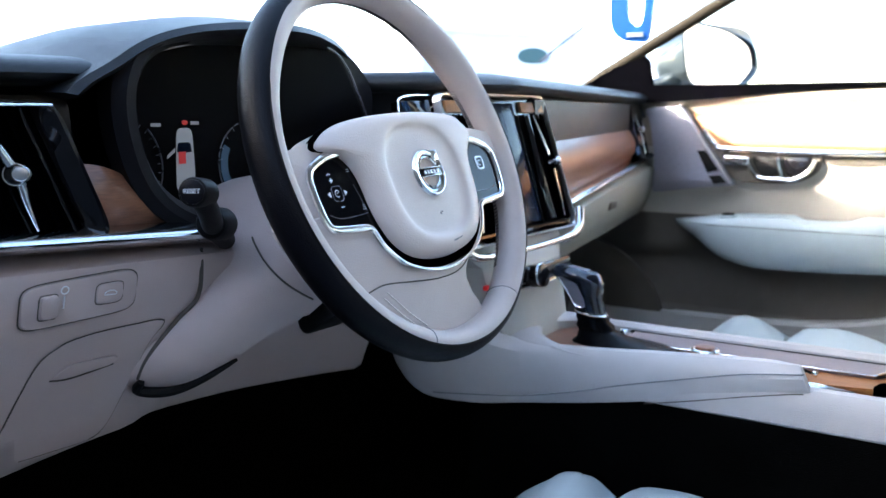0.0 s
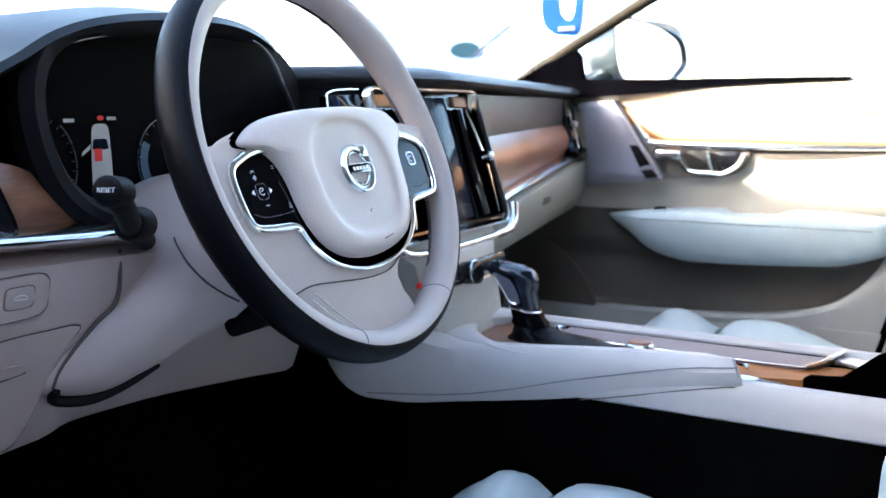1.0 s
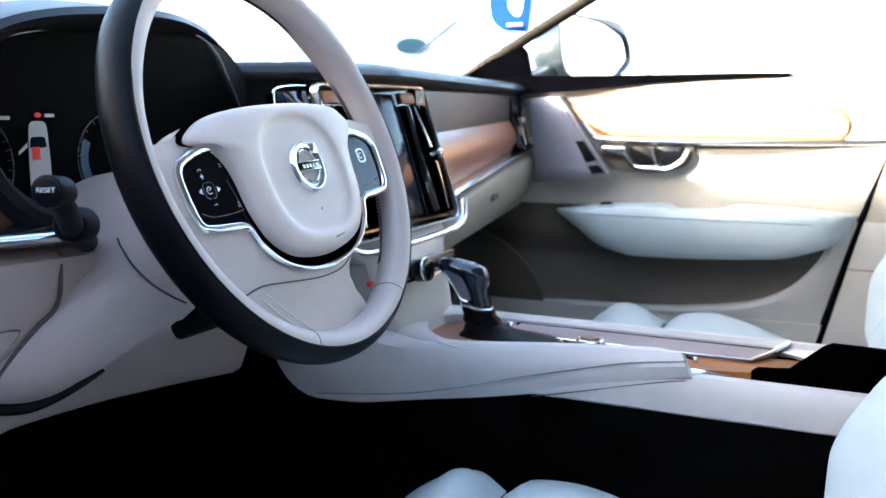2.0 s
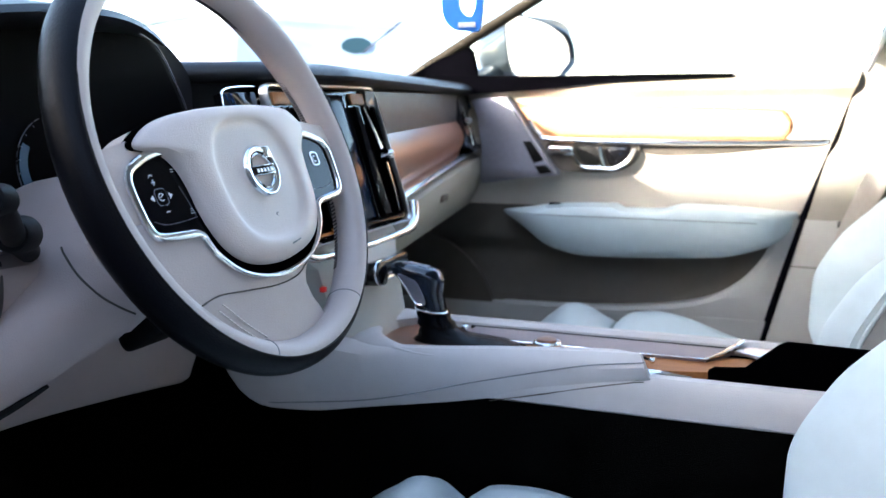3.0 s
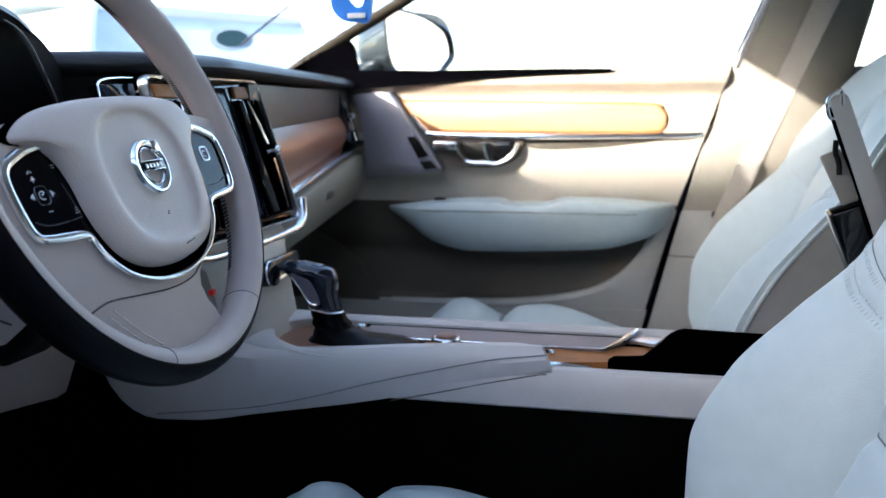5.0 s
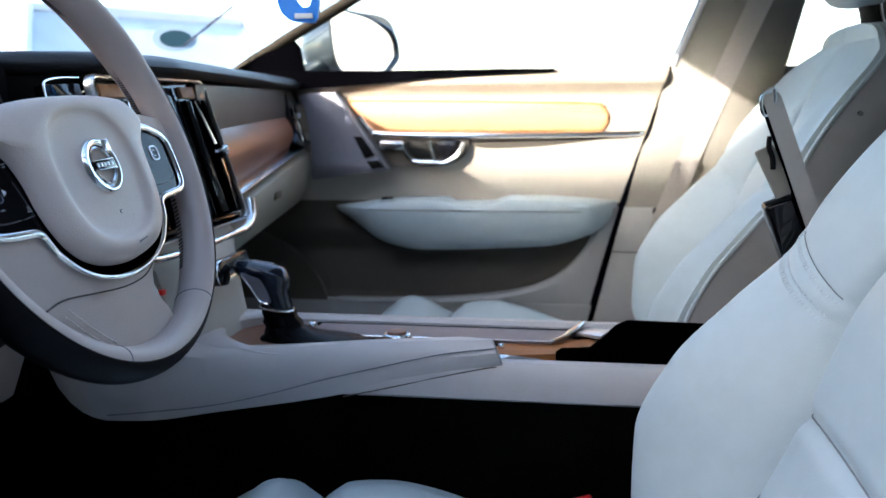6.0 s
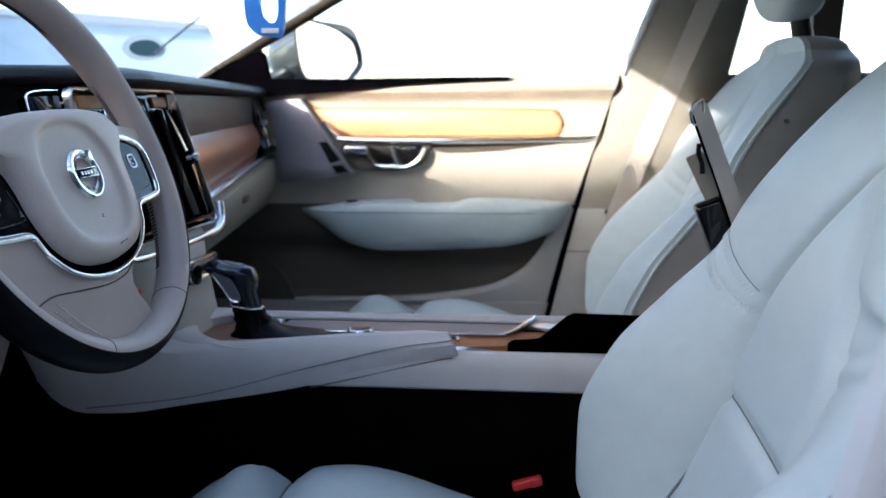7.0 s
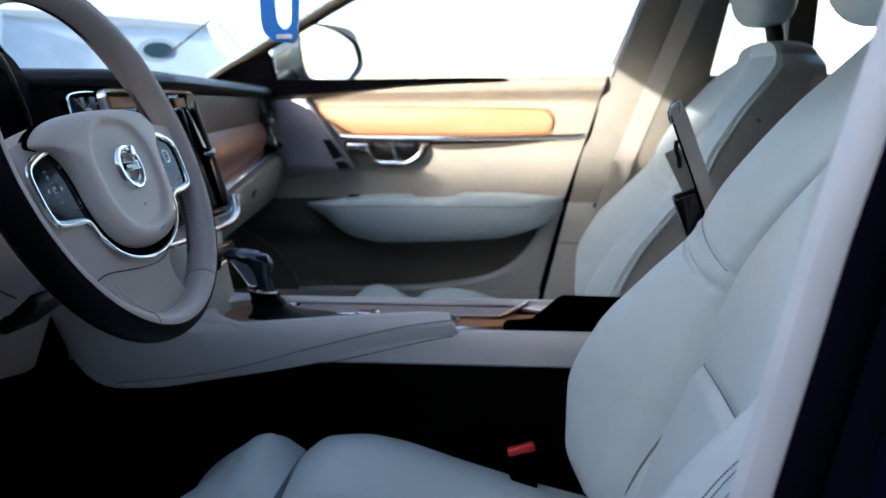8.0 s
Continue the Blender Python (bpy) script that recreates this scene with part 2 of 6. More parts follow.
def smooth_path(points, steps=8, closed=False):
    """A Catmull-Rom curve through points of any size."""
    pts = [np.array(p, float) for p in points]
    n, out = len(pts), []
    for i in range(n if closed else n - 1):
        g = (lambda k: pts[k % n]) if closed else (lambda k: pts[max(0, min(n - 1, k))])
        a, b, c, d = g(i - 1), g(i), g(i + 1), g(i + 2)
        for k in range(steps):
            t = k / steps
            out.append(tuple(0.5 * (2 * b + (c - a) * t + (2 * a - 5 * b + 4 * c - d) * t * t + (3 * b - a - 3 * c + d) * t ** 3)))
    if not closed:
        out.append(tuple(pts[-1]))
    return out


def mix(a, b, t):
    return a + (b - a) * t


def ease(t):
    t = max(0.0, min(1.0, t))
    return t * t * (3 - 2 * t)


def along(x, keys):
    """A smooth curve without overshoot through (x, value) keys."""
    if x <= keys[0][0]:
        return keys[0][1]
    if x >= keys[-1][0]:
        return keys[-1][1]
    n = len(keys)
    d = [(keys[i + 1][1] - keys[i][1]) / (keys[i + 1][0] - keys[i][0]) for i in range(n - 1)]
    m = [d[0]] + [0.0 if d[i - 1] * d[i] <= 0 else 2 * d[i - 1] * d[i] / (d[i - 1] + d[i]) for i in range(1, n - 1)] + [d[-1]]
    i = max(k for k in range(n - 1) if keys[k][0] <= x)
    h = keys[i + 1][0] - keys[i][0]
    t = (x - keys[i][0]) / h
    return (1 + 2 * t) * (1 - t) ** 2 * keys[i][1] + t * (1 - t) ** 2 * h * m[i] + t * t * (3 - 2 * t) * keys[i + 1][1] + t * t * (t - 1) * h * m[i + 1]


def text_mesh(body, size, depth=0.0004):
    cu = bpy.data.curves.new("text", "FONT")
    cu.body, cu.size, cu.align_x, cu.align_y, cu.extrude = body, size, "CENTER", "CENTER", depth
    ob = bpy.data.objects.new("text", cu)
    me = bpy.data.meshes.new_from_object(ob)
    bm = bmesh.new()
    bm.from_mesh(me)
    bpy.data.objects.remove(ob)
    bpy.data.curves.remove(cu)
    bpy.data.meshes.remove(me)
    return bm


def moved(bm, m):
    bmesh.ops.transform(bm, matrix=m, verts=bm.verts)
    return bm


def basis(origin, u, v, w):
    return Matrix.Translation(origin) @ Matrix((u, v, w)).transposed().to_4x4()


def cyl(r, depth, m, n=28, bevel=0.001):
    return moved(slab(oval(r, r, n, 2.0), lambda u, v, w: (u, v, w), depth, bevel), m)


# ---- setting: ground and the car's shell ----
bm = bmesh.new()
bmesh.ops.create_grid(bm, x_segments=40, y_segments=40, size=400)
tagged(part("ground", bm, GROUND), "grey asphalt of a parking area", "ground", kind="structure")

# unseen light blocker; its top edge sets where sun ends on the passenger door
tagged(part("shade_wall", rbox((0.3, 36.0, 3.20), (-4.2, -5.0, 1.60), 0.04), BRICK), "unseen dark brick wall alongside, added to shade the cabin", "brick wall", kind="structure")
# second unseen blocker, keeps low light from behind out of the doorway
tagged(part("rear_shade_wall", rbox((5.6, 0.3, 4.6), (-3.2, -4.6, 2.3), 0.04), BRICK), "unseen dark brick wall behind the car, added to cut light", "garage wall", kind="structure")
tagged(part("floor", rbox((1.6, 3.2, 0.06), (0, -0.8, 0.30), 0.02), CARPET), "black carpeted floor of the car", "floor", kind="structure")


def body_ring(y, half, low, high, power=5.0, n=40):
    return [(a, y, (low + high) / 2 + b) for a, b in oval(half, (high - low) / 2, n, power)]


def wheel_at(name, x, y, parent):
    """A road wheel with its rim, axis along x."""
    side = math.copysign(1, x)
    m = basis((x, y, 0.33), (0, side, 0), (0, 0, 1), (side, 0, 0))
    tyre = part(name, cyl(0.33, 0.22, m, 40, 0.04), TYRE, parent)
    part("rim", cyl(0.22, 0.02, m @ Matrix.Translation((0, 0, 0.006)), 32, 0.006), ALU, tyre)
    for k in range(5):
        part("spoke", moved(rbox((0.05, 0.18, 0.02), (0, 0.11, 0.008), 0.006), m @ pose(0, 0, 0, 0, 0, 72 * k)), SATIN_DARK, tyre)


tagged(part("body_front", loft([body_ring(y, h, lo, hi) for y, h, lo, hi in ((0.66, 0.90, 0.28, 0.975), (0.9, 0.92, 0.26, 0.955), (1.3, 0.92, 0.24, 0.90), (1.7, 0.88, 0.24, 0.82), (1.95, 0.72, 0.28, 0.70))]), BODY_PAINT), "dark painted bonnet and front wings", "car body", kind="structure")
tagged(part("body_rear", loft([body_ring(y, h, lo, hi) for y, h, lo, hi in ((-2.26, 0.90, 0.26, 1.0), (-2.6, 0.88, 0.28, 0.98), (-2.85, 0.74, 0.34, 0.88))]), BODY_PAINT), "dark painted tail of the car", "car body", kind="structure")
tagged(part("body_side", rbox((0.09, 1.55, 0.72), (-0.865, -1.45, 0.64), 0.03), BODY_PAINT), "dark painted closed rear door", "car body", "closed rear doors", "structure")
tagged(part("body_side", rbox((0.09, 1.55, 0.72), (0.865, -1.45, 0.64), 0.03), BODY_PAINT), "dark painted closed rear door", "car body", "closed rear doors", "structure")
undercarriage = tagged(new("road_wheels"), "black tyres on alloy wheels under the car", "wheels", kind="structure")
for wx in (-0.86, 0.86):
    for wy in (1.25, -1.75):
        wheel_at("tyre", wx, wy, undercarriage)
tagged(part("window_2", rbox((1.1, 0.006, 0.44), (0, -2.33, 1.13), 0.001, (-38, 0, 0)), GLASS), "clear rear window", "window", kind="structure")


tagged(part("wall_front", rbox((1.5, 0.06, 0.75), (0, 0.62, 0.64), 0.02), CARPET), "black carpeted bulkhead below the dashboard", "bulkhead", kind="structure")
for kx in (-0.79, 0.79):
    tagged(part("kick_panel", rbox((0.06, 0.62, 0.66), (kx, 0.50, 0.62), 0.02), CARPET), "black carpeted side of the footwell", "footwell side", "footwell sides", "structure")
tagged(part("wall_rear", rbox((1.4, 0.08, 0.8), (0, -2.2, 0.7), 0.03), CARPET), "dark bulkhead behind the rear seats", "bulkhead", kind="structure")


def roof_ring(y, half, z, crown, thick=0.04, sweep=0.0):
    """Across the roof: its ends lie sweep further back than its middle."""
    pts = []
    for k in range(17):
        a = -1 + k / 8
        pts.append((half * a, y - sweep * a * a, z + crown * (1 - a * a)))
    return pts + [(p[0], p[1], p[2] + thick) for p in reversed(pts)]


tagged(part("ceiling", loft([roof_ring(y, h, z, 0.035, 0.03, s) for y, h, z, s in ((-0.165, 0.60, 1.272, 0.07), (-0.26, 0.59, 1.305, 0.06), (-0.6, 0.60, 1.355, 0.02), (-1.2, 0.60, 1.35, 0.0), (-2.0, 0.57, 1.31, 0.0), (-2.4, 0.55, 1.26, 0.0))]), HEADLINER),
              "grey fabric headliner under the car's roof", "roof", kind="structure")
tagged(part("roof", loft([roof_ring(y, h, z, 0.05, 0.03, s) for y, h, z, s in ((-0.145, 0.63, 1.309, 0.07), (-0.26, 0.63, 1.348, 0.06), (-0.6, 0.65, 1.40, 0.02), (-1.2, 0.65, 1.395, 0.0), (-2.0, 0.62, 1.355, 0.0), (-2.45, 0.60, 1.30, 0.0))]), BODY_PAINT), "dark painted roof skin of the car", "roof", kind="structure")

for side in (-1, 1):
    a_path = smooth_path([(0.80 * side, 0.60, 0.95), (0.745 * side, 0.37, 1.025), (0.70 * side, 0.215, 1.107), (0.66 * side, 0.09, 1.165), (0.625 * side, -0.01, 1.210), (0.605 * side, -0.12, 1.258), (0.595 * side, -0.22, 1.30)], 5)
    sections = []
    for p in a_path:
        sections.append([(p[0] + 0.020 * math.cos(t) * side + 0.012 * side, p[1] - 0.002 + 0.009 * math.sin(t), p[2] - 0.002 + 0.010 * math.sin(t)) for t in (2 * math.pi * j / 14 for j in range(14))])
    tagged(part("a_pillar", loft(sections), PILLAR_CLOTH), "slim taupe windscreen pillar with cloth trim", "pillar", "roof pillars", "structure")
    rail = smooth_path([(0.600 * side, -0.18, 1.285), (0.62 * side, -0.6, 1.36), (0.625 * side, -1.2, 1.365), (0.60 * side, -2.3, 1.29)], 6)
    tagged(part("roof_rail", tube(rail, 0.035, 12), PILLAR), "grey trimmed rail along the roof edge", "trim", "roof rails", "structure")


def screen_point(a, s):
    """On the windscreen: a from -1 to 1 across it, s from its foot to its top."""
    return Vector((a * mix(0.76, 0.57, s), mix(0.70, -0.01, s) - mix(0.22, 0.11, s) * a * a, mix(0.985, 1.275, s) - 0.02 * a * a * s))


windscreen_rings = []
for k in range(17):
    front = [screen_point(-1 + k / 8, 1.15 * j / 8) for j in range(9)]
    windscreen_rings.append([tuple(p) for p in front] + [(p.x, p.y + 0.004, p.z + 0.004) for p in reversed(front)])
windscreen = tagged(part("window_1", loft(windscreen_rings), GLASS), "clear windscreen with a sticker near its lower corner", "windscreen", kind="structure")
windscreen.visible_shadow = False


# ---- dashboard ----
dashboard = thing("dashboard", "charcoal and warm grey dashboard with a walnut band", "dashboard")


def face_y(x):
    """How far ahead the dashboard's rear face stands at x."""
    return 0.085 + 0.11 * abs(x)


def dash_band(keys, x0, x1, steps=28, corner=0.0):
    """A closed band along x; keys give (dy, z) of its ring for the near end and the far end of |x|."""
    sections = []
    for k in range(steps + 1):
        x = mix(x0, x1, k / steps)
        f = (abs(x) - 0.13) / 0.55
        turn = corner * ease((-0.10 - x) / 0.10) if corner else 0.0
        sections.append([(x, face_y(x) + a[0] + turn, mix(a[1], b[1], f)) for a, b in keys])
    return loft(sections)


# upper pad with its rounded lip
pad_ring = [(0.03, 1.0200), (0.018, 1.0198), (0.009, 1.0208), (0.002, 1.0232), (-0.0035, 1.0262), (-0.0055, 1.0300), (-0.003, 1.035), (0.004, 1.0395), (0.015, 1.0430), (0.03, 1.0450), (0.12, 1.047), (0.30, 1.038), (0.48, 1.014), (0.60, 0.985), (0.60, 0.90), (0.05, 0.92), (0.05, 1.00)]
pads = [(p, (p[0], p[1] - 0.006)) for p in pad_ring]
part("upper_pad", dash_band(pads, -0.74, -0.585, 10), CHARCOAL, dashboard, "charcoal soft-touch upper pad")
part("upper_pad", dash_band(pads, -0.205, 0.74, 60, 0.12), CHARCOAL, dashboard, "charcoal soft-touch upper pad")
deck = [(0.15, 1.035), (0.20, 1.044), (0.30, 1.036), (0.55, 1.012), (0.64, 0.985), (0.64, 0.90), (0.15, 0.90)]
part("upper_pad", dash_band([(p, p) for p in deck], -0.60, -0.19, 10), CHARCOAL, dashboard)
# dark face below the lip on the passenger's side
band = [(0.02, 1.018), (0.012, 1.014), (0.010, 0.985), (0.012, 0.955), (0.03, 0.94), (0.10, 0.94), (0.10, 1.018)]
part("face_panel", dash_band([(p, p) for p in band], 0.10, 0.70), DASH_FACE, dashboard, "dark grey leather face")
part("face_panel", dash_band([(p, p) for p in [(0.02, 1.008), (0.012, 1.0), (0.010, 0.985), (0.012, 0.90), (0.03, 0.89), (0.10, 0.89), (0.10, 1.008)]], -0.72, -0.600), DASH_FACE, dashboard)


def bulge(z0, z1, dy, deep, n=9):
    ring = []
    for k in range(n):
        t = k / (n - 1)
        ring.append((dy - deep * math.sin(math.pi * (0.08 + 0.84 * t)), mix(z0, z1, t)))
    return ring + [(dy + 0.05, z1), (dy + 0.05, z0)]


near, far = bulge(0.856, 0.952, 0.016, 0.018, 13), bulge(0.914, 0.967, 0.016, 0.015, 13)
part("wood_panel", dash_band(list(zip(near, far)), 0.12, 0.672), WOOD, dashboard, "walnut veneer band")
near, far = bulge(0.842, 0.858, 0.012, 0.022, 7), bulge(0.897, 0.916, 0.012, 0.022, 7)
part("trim_strip", dash_band(list(zip(near, far)), 0.160, 0.70), CHROME, dashboard, "satin chrome strip")
near, far = bulge(0.861, 0.881, 0.002, 0.026, 7), bulge(0.889, 0.908, 0.002, 0.026, 7)
part("trim_strip", dash_band(list(zip(near, far)), -0.74, -0.488), CHROME, dashboard, "satin chrome strip")

# walnut beside the instrument cluster, sweeping down to the column
rings = []
for k in range(25):
    t = k / 24
    x = mix(-0.604, -0.40, t)
    top = mix(0.955, 0.895, ease(t * 1.3))
    bot = mix(0.898, 0.882, t)
    y = face_y(x) + mix(0.0, 0.035, ease(t * 1.2)) + 0.014 * (1 - ease(t / 0.11))
    rings.append([(x, y - 0.012 * math.sin(math.pi * j / 8), mix(bot, top, j / 8)) for j in range(9)] + [(x, y + 0.08, top), (x, y + 0.08, bot)])
part("wood_panel", loft(rings), WOOD, dashboard, "walnut veneer by the instruments")

# glovebox and lower dash on the passenger's side
low = [(0.0, 0.868), (-0.012, 0.86), (-0.016, 0.845), (-0.008, 0.80), (0.012, 0.765), (0.05, 0.742), (0.14, 0.735), (0.30, 0.74), (0.30, 0.868)]
part("glovebox", dash_band([((p[0], p[1] - 0.024 * (p[1] > 0.80)), (p[0] + 0.012, p[1] + 0.030)) for p in low], 0.135, 0.70), GLOVEBOX, dashboard, "olive grey glovebox front")
part("glovebox_latch", rbox((0.05, 0.008, 0.014), (0.42, face_y(0.42) - 0.012, 0.838), 0.004, (0, 0, 9)), DOOR_DARK, dashboard)

# lower dash on the driver's side: knee panel
rings = []
for k in range(31):
    x = mix(-0.74, -0.16, k / 30)
    dip = along(x, [(-0.74, 0.0), (-0.53, 0.0), (-0.46, 0.040), (-0.16, 0.055)])
    y = face_y(x)
    lo = along(x, [(-0.74, 0.680), (-0.64, 0.694), (-0.593, 0.700), (-0.541, 0.705), (-0.48, 0.708), (-0.387, 0.706), (-0.27, 0.697), (-0.16, 0.685)])
    ring = [(0.004, 0.876), (-0.010, 0.870), (-0.012, 0.860), (-0.002, 0.825), (0.022, 0.775), (0.062, lo + 0.002), (0.074, lo - 0.006), (0.20, lo + 0.02), (0.20, 0.876)]
    rings.append([(x, y + a + dip * ease((0.84 - z) / 0.06), z + (0.02 * (abs(x) - 0.5) if z > 0.8 else 0) - (0.22 * dip if z < 0.73 else 0)) for a, z in ring])
part("knee_panel", loft(rings), PLASTIC, dashboard, "warm grey lower panel")


def knee(u, v, w, lift=0.0):
    """A place on the driver's knee panel: u along x, v the height, w proud of it."""
    y = face_y(u) + along(v, [(0.70, 0.062), (0.775, 0.022), (0.825, -0.002), (0.86, -0.012)])
    return (u, y - w, v)


def knee_outline(pts, steps=6):
    return smooth_path(pts, steps, True)


part("switch_plate", slab([(p[0] - 0.614, p[1] + 0.848) for p in oval(0.048, 0.0175, 40, 6)], lambda u, v, w: knee(u, v + (u + 0.614) * 0.04, w + 0.0035), 0.006, 0.0012), PLASTIC, dashboard, "plate with light dial and boot release")
plate = tube([knee(-0.614 + p[0], 0.848 + p[1] + p[0] * 0.04, 0.0012) for p in oval(0.0490, 0.0184, 64, 6)], 0.0006, 6, True)
part("switch_plate_gap", plate, DOOR_DARK, dashboard)
part("dimmer_wheel", slab(oval(0.007, 0.0095, 24, 6, (-0.642, 0.846)), lambda u, v, w: knee(u, v, w + 0.008), 0.006, 0.002), PLASTIC, dashboard)
part("dimmer_mark", tube([knee(-0.629, 0.843, 0.0037), knee(-0.629, 0.853, 0.0037)], 0.0007, 6), WHITE_PRINT, dashboard)
part("dimmer_mark", tube([knee(-0.629 + p[0], 0.858 + p[1], 0.0037) for p in oval(0.003, 0.003, 16, 2)], 0.0005, 6, True), WHITE_PRINT, dashboard)
part("switch_gap", tube([knee(-0.642 + p[0], 0.846 + p[1], 0.0042) for p in oval(0.0076, 0.0102, 32, 6)], 0.0005, 5, True), DOOR_DARK, dashboard)
part("switch_gap", tube([knee(-0.591 + p[0], 0.850 + p[1], 0.0040) for p in oval(0.0121, 0.0091, 32, 5)], 0.0004, 5, True), DOOR_DARK, dashboard)
part("boot_button", slab(oval(0.0115, 0.0085, 28, 5, (-0.591, 0.850)), lambda u, v, w: knee(u, v, w + 0.0055), 0.004, 0.0012), PLASTIC, dashboard)
car_mark = [(-0.0055, -0.001), (-0.0045, 0.001), (-0.001, 0.0025), (0.003, 0.002), (0.0055, 0.0), (0.005, -0.0016)]
part("boot_mark", tube([knee(-0.591 + a, 0.850 + b, 0.0057) for a, b in car_mark], 0.0004, 6, True), WHITE_PRINT, dashboard)
hatch = [(-0.531, 0.8145), (-0.560, 0.8160), (-0.591, 0.8153), (-0.614, 0.8125), (-0.627, 0.8075), (-0.639, 0.797), (-0.648, 0.771), (-0.657, 0.736), (-0.664, 0.712), (-0.640, 0.704), (-0.600, 0.704), (-0.568, 0.706), (-0.557, 0.7195), (-0.5515, 0.7445), (-0.546, 0.7728), (-0.5395, 0.797)]
part("knee_hatch", slab(knee_outline(hatch, 5), lambda u, v, w: knee(u, v, w + 0.0016), 0.004, 0.0012), PLASTIC, dashboard, "shallow hatch with a pull recess")
part("hatch_gap", tube([knee(*p, 0.0006) for p in knee_outline(hatch, 5)], 0.0009, 6, True), DOOR_DARK, dashboard)
pull = part("hatch_pull", slab(smooth_path([(-0.624, 0.780), (-0.613, 0.7895), (-0.592, 0.7905), (-0.571, 0.7895), (-0.573, 0.7825), (-0.595, 0.7800), (-0.612, 0.7785)], 5, True), lambda u, v, w: knee(u, v, w + 0.0042), 0.004, 0.0022, 3), PLASTIC, dashboard, "raised finger pull")
part("pull_joint", tube([knee(*p, 0.0020) for p in smooth_path([(-0.626, 0.7785), (-0.612, 0.7765), (-0.595, 0.7780), (-0.571, 0.7815)], 5)], 0.0007, 6), DOOR_DARK, pull)


# outer vents
def outer_vent(side):
    """An upright vent at the end of the dash, its foot leaning inward; the far one lies back at its top."""
    def at(u, v, w):
        """u across, v up from the vent's middle, w proud of the dash face."""
        x = side * 0.655 + u + (0.020 if side < 0 else 0.006) * (1 - (v + 0.05) / 0.05)
        return (x, face_y(x) - w + (0.028 * (v + 0.05) / 0.1 if side > 0 else 0), 0.950 + v + (0.012 if side > 0 else 0))

    vent = part("air_vent", slab([(-0.052, -0.051), (0.046, -0.051), (0.046, 0.051), (-0.052, 0.051)], lambda u, v, w: at(u, v, w + 0.001), 0.012, 0.002), DEEP_BLACK, dashboard, "gloss black outer air vent")
    for k in range(7):
        u = -0.044 + 0.0115 * k
        part("slat", loft([[at(u + a, v, b) for a, b in ((-0.0012, 0.001), (0.0012, 0.001), (0.0012 + 0.003 * side, 0.010), (-0.0012 + 0.003 * side, 0.010))] for v in (-0.047, 0.0, 0.047)]), SWITCH if k % 3 == 0 else DEEP_BLACK, vent)
    # a broad frame whose inner flank slopes down to the slats
    square = 9 if side < 0 else 3.2
    outer, inner_line = oval(0.053, 0.054, 72, square), oval(0.045, 0.048, 72, square)
    band = []
    for (a, b), (c, d) in zip(outer, inner_line):
        c = min(c, 0.036) if side < 0 else c
        band.append([at(mix(a, c, f) - 0.003, mix(b, d, f), w) for f, w in ((0.0, 0.0), (0.0, 0.014), (0.10, 0.0165), (0.28, 0.0165), (0.42, 0.0145), (1.0, 0.003))])
    part("vent_rim", loft(band + band[:1], True, False), PIANO if side < 0 else DARK_CHROME, vent, "gloss black vent frame" if side < 0 else "dark chrome vent frame")
    if side < 0:
        part("vent_edge", tube([at(-0.056, 0.0505, 0.0170), at(0.044, 0.0505, 0.0170)], 0.0010, 6), CHROME, vent)
        yk = face_y(-0.664)
        part("vent_stem", tube([(-0.694, yk - 0.014, 1.005), (-0.678, yk - 0.017, 0.976), (-0.667, yk - 0.019, 0.957)], [0.0012, 0.0026, 0.0040], 10), CHROME, vent)
        part("vent_stem", tube([(-0.660, yk - 0.019, 0.944), (-0.654, yk - 0.017, 0.926), (-0.645, yk - 0.014, 0.906)], [0.0042, 0.0026, 0.0010], 10), CHROME, vent)
        turn = look((0, 0, 0), (-0.62, -0.78, 0.06)) @ pose(0, 0, 0, 180, 0, 0)
        part("vent_collar", cyl(0.0078, 0.007, Matrix.Translation((-0.665, yk - 0.020, 0.950)) @ turn, 28, 0.0015), PIANO, vent)
        part("vent_collar_ring", tube([Matrix.Translation((-0.665, yk - 0.021, 0.950)) @ turn @ Vector((a, b, 0)) for a, b in oval(0.0080, 0.0080, 28, 2)], 0.0008, 6, True), CHROME, vent)
        part("vent_knob", cyl(0.0056, 0.016, Matrix.Translation((-0.668, yk - 0.033, 0.951)) @ turn, 24, 0.0012), ALU, vent)
        part("vent_knob_rim", tube([Matrix.Translation((-0.668, yk - 0.033, 0.951)) @ turn @ Vector((a, b, 0)) for a, b in oval(0.0055, 0.0055, 28, 2)], 0.0007, 6, True), CHROME, vent)
    else:
        part("vent_stem", tube([at(-0.008, 0.044, 0.010), at(-0.006, 0.0, 0.012), at(-0.004, -0.044, 0.010)], 0.0020, 8), CHROME, vent)
        part("vent_knob", tube([at(-0.006, 0.004, w) for w in (0.010, 0.014, 0.019, 0.022)], [0.004, 0.0045, 0.0058, 0.0035], 14), ALU, vent)
        part("vent_flank", tube([at(a * 1.0 - 0.003, b * 1.0, 0.012) for a, b in oval(0.0535, 0.0545, 72, square)][56:72] + [at(a - 0.003, b, 0.012) for a, b in oval(0.0535, 0.0545, 72, square)][:10], 0.0016, 6), CHROME, vent)


outer_vent(-1)
outer_vent(1)

# instrument hood: an arch over the cluster
HOOD = [(-0.620, 1.010), (-0.604, 1.022), (-0.580, 1.035), (-0.545, 1.055), (-0.50, 1.069), (-0.43, 1.079), (-0.35, 1.083), (-0.28, 1.080), (-0.225, 1.068), (-0.190, 1.045), (-0.172, 1.015), (-0.166, 0.97), (-0.164, 0.905)]
arch = smooth_path(HOOD, 5)


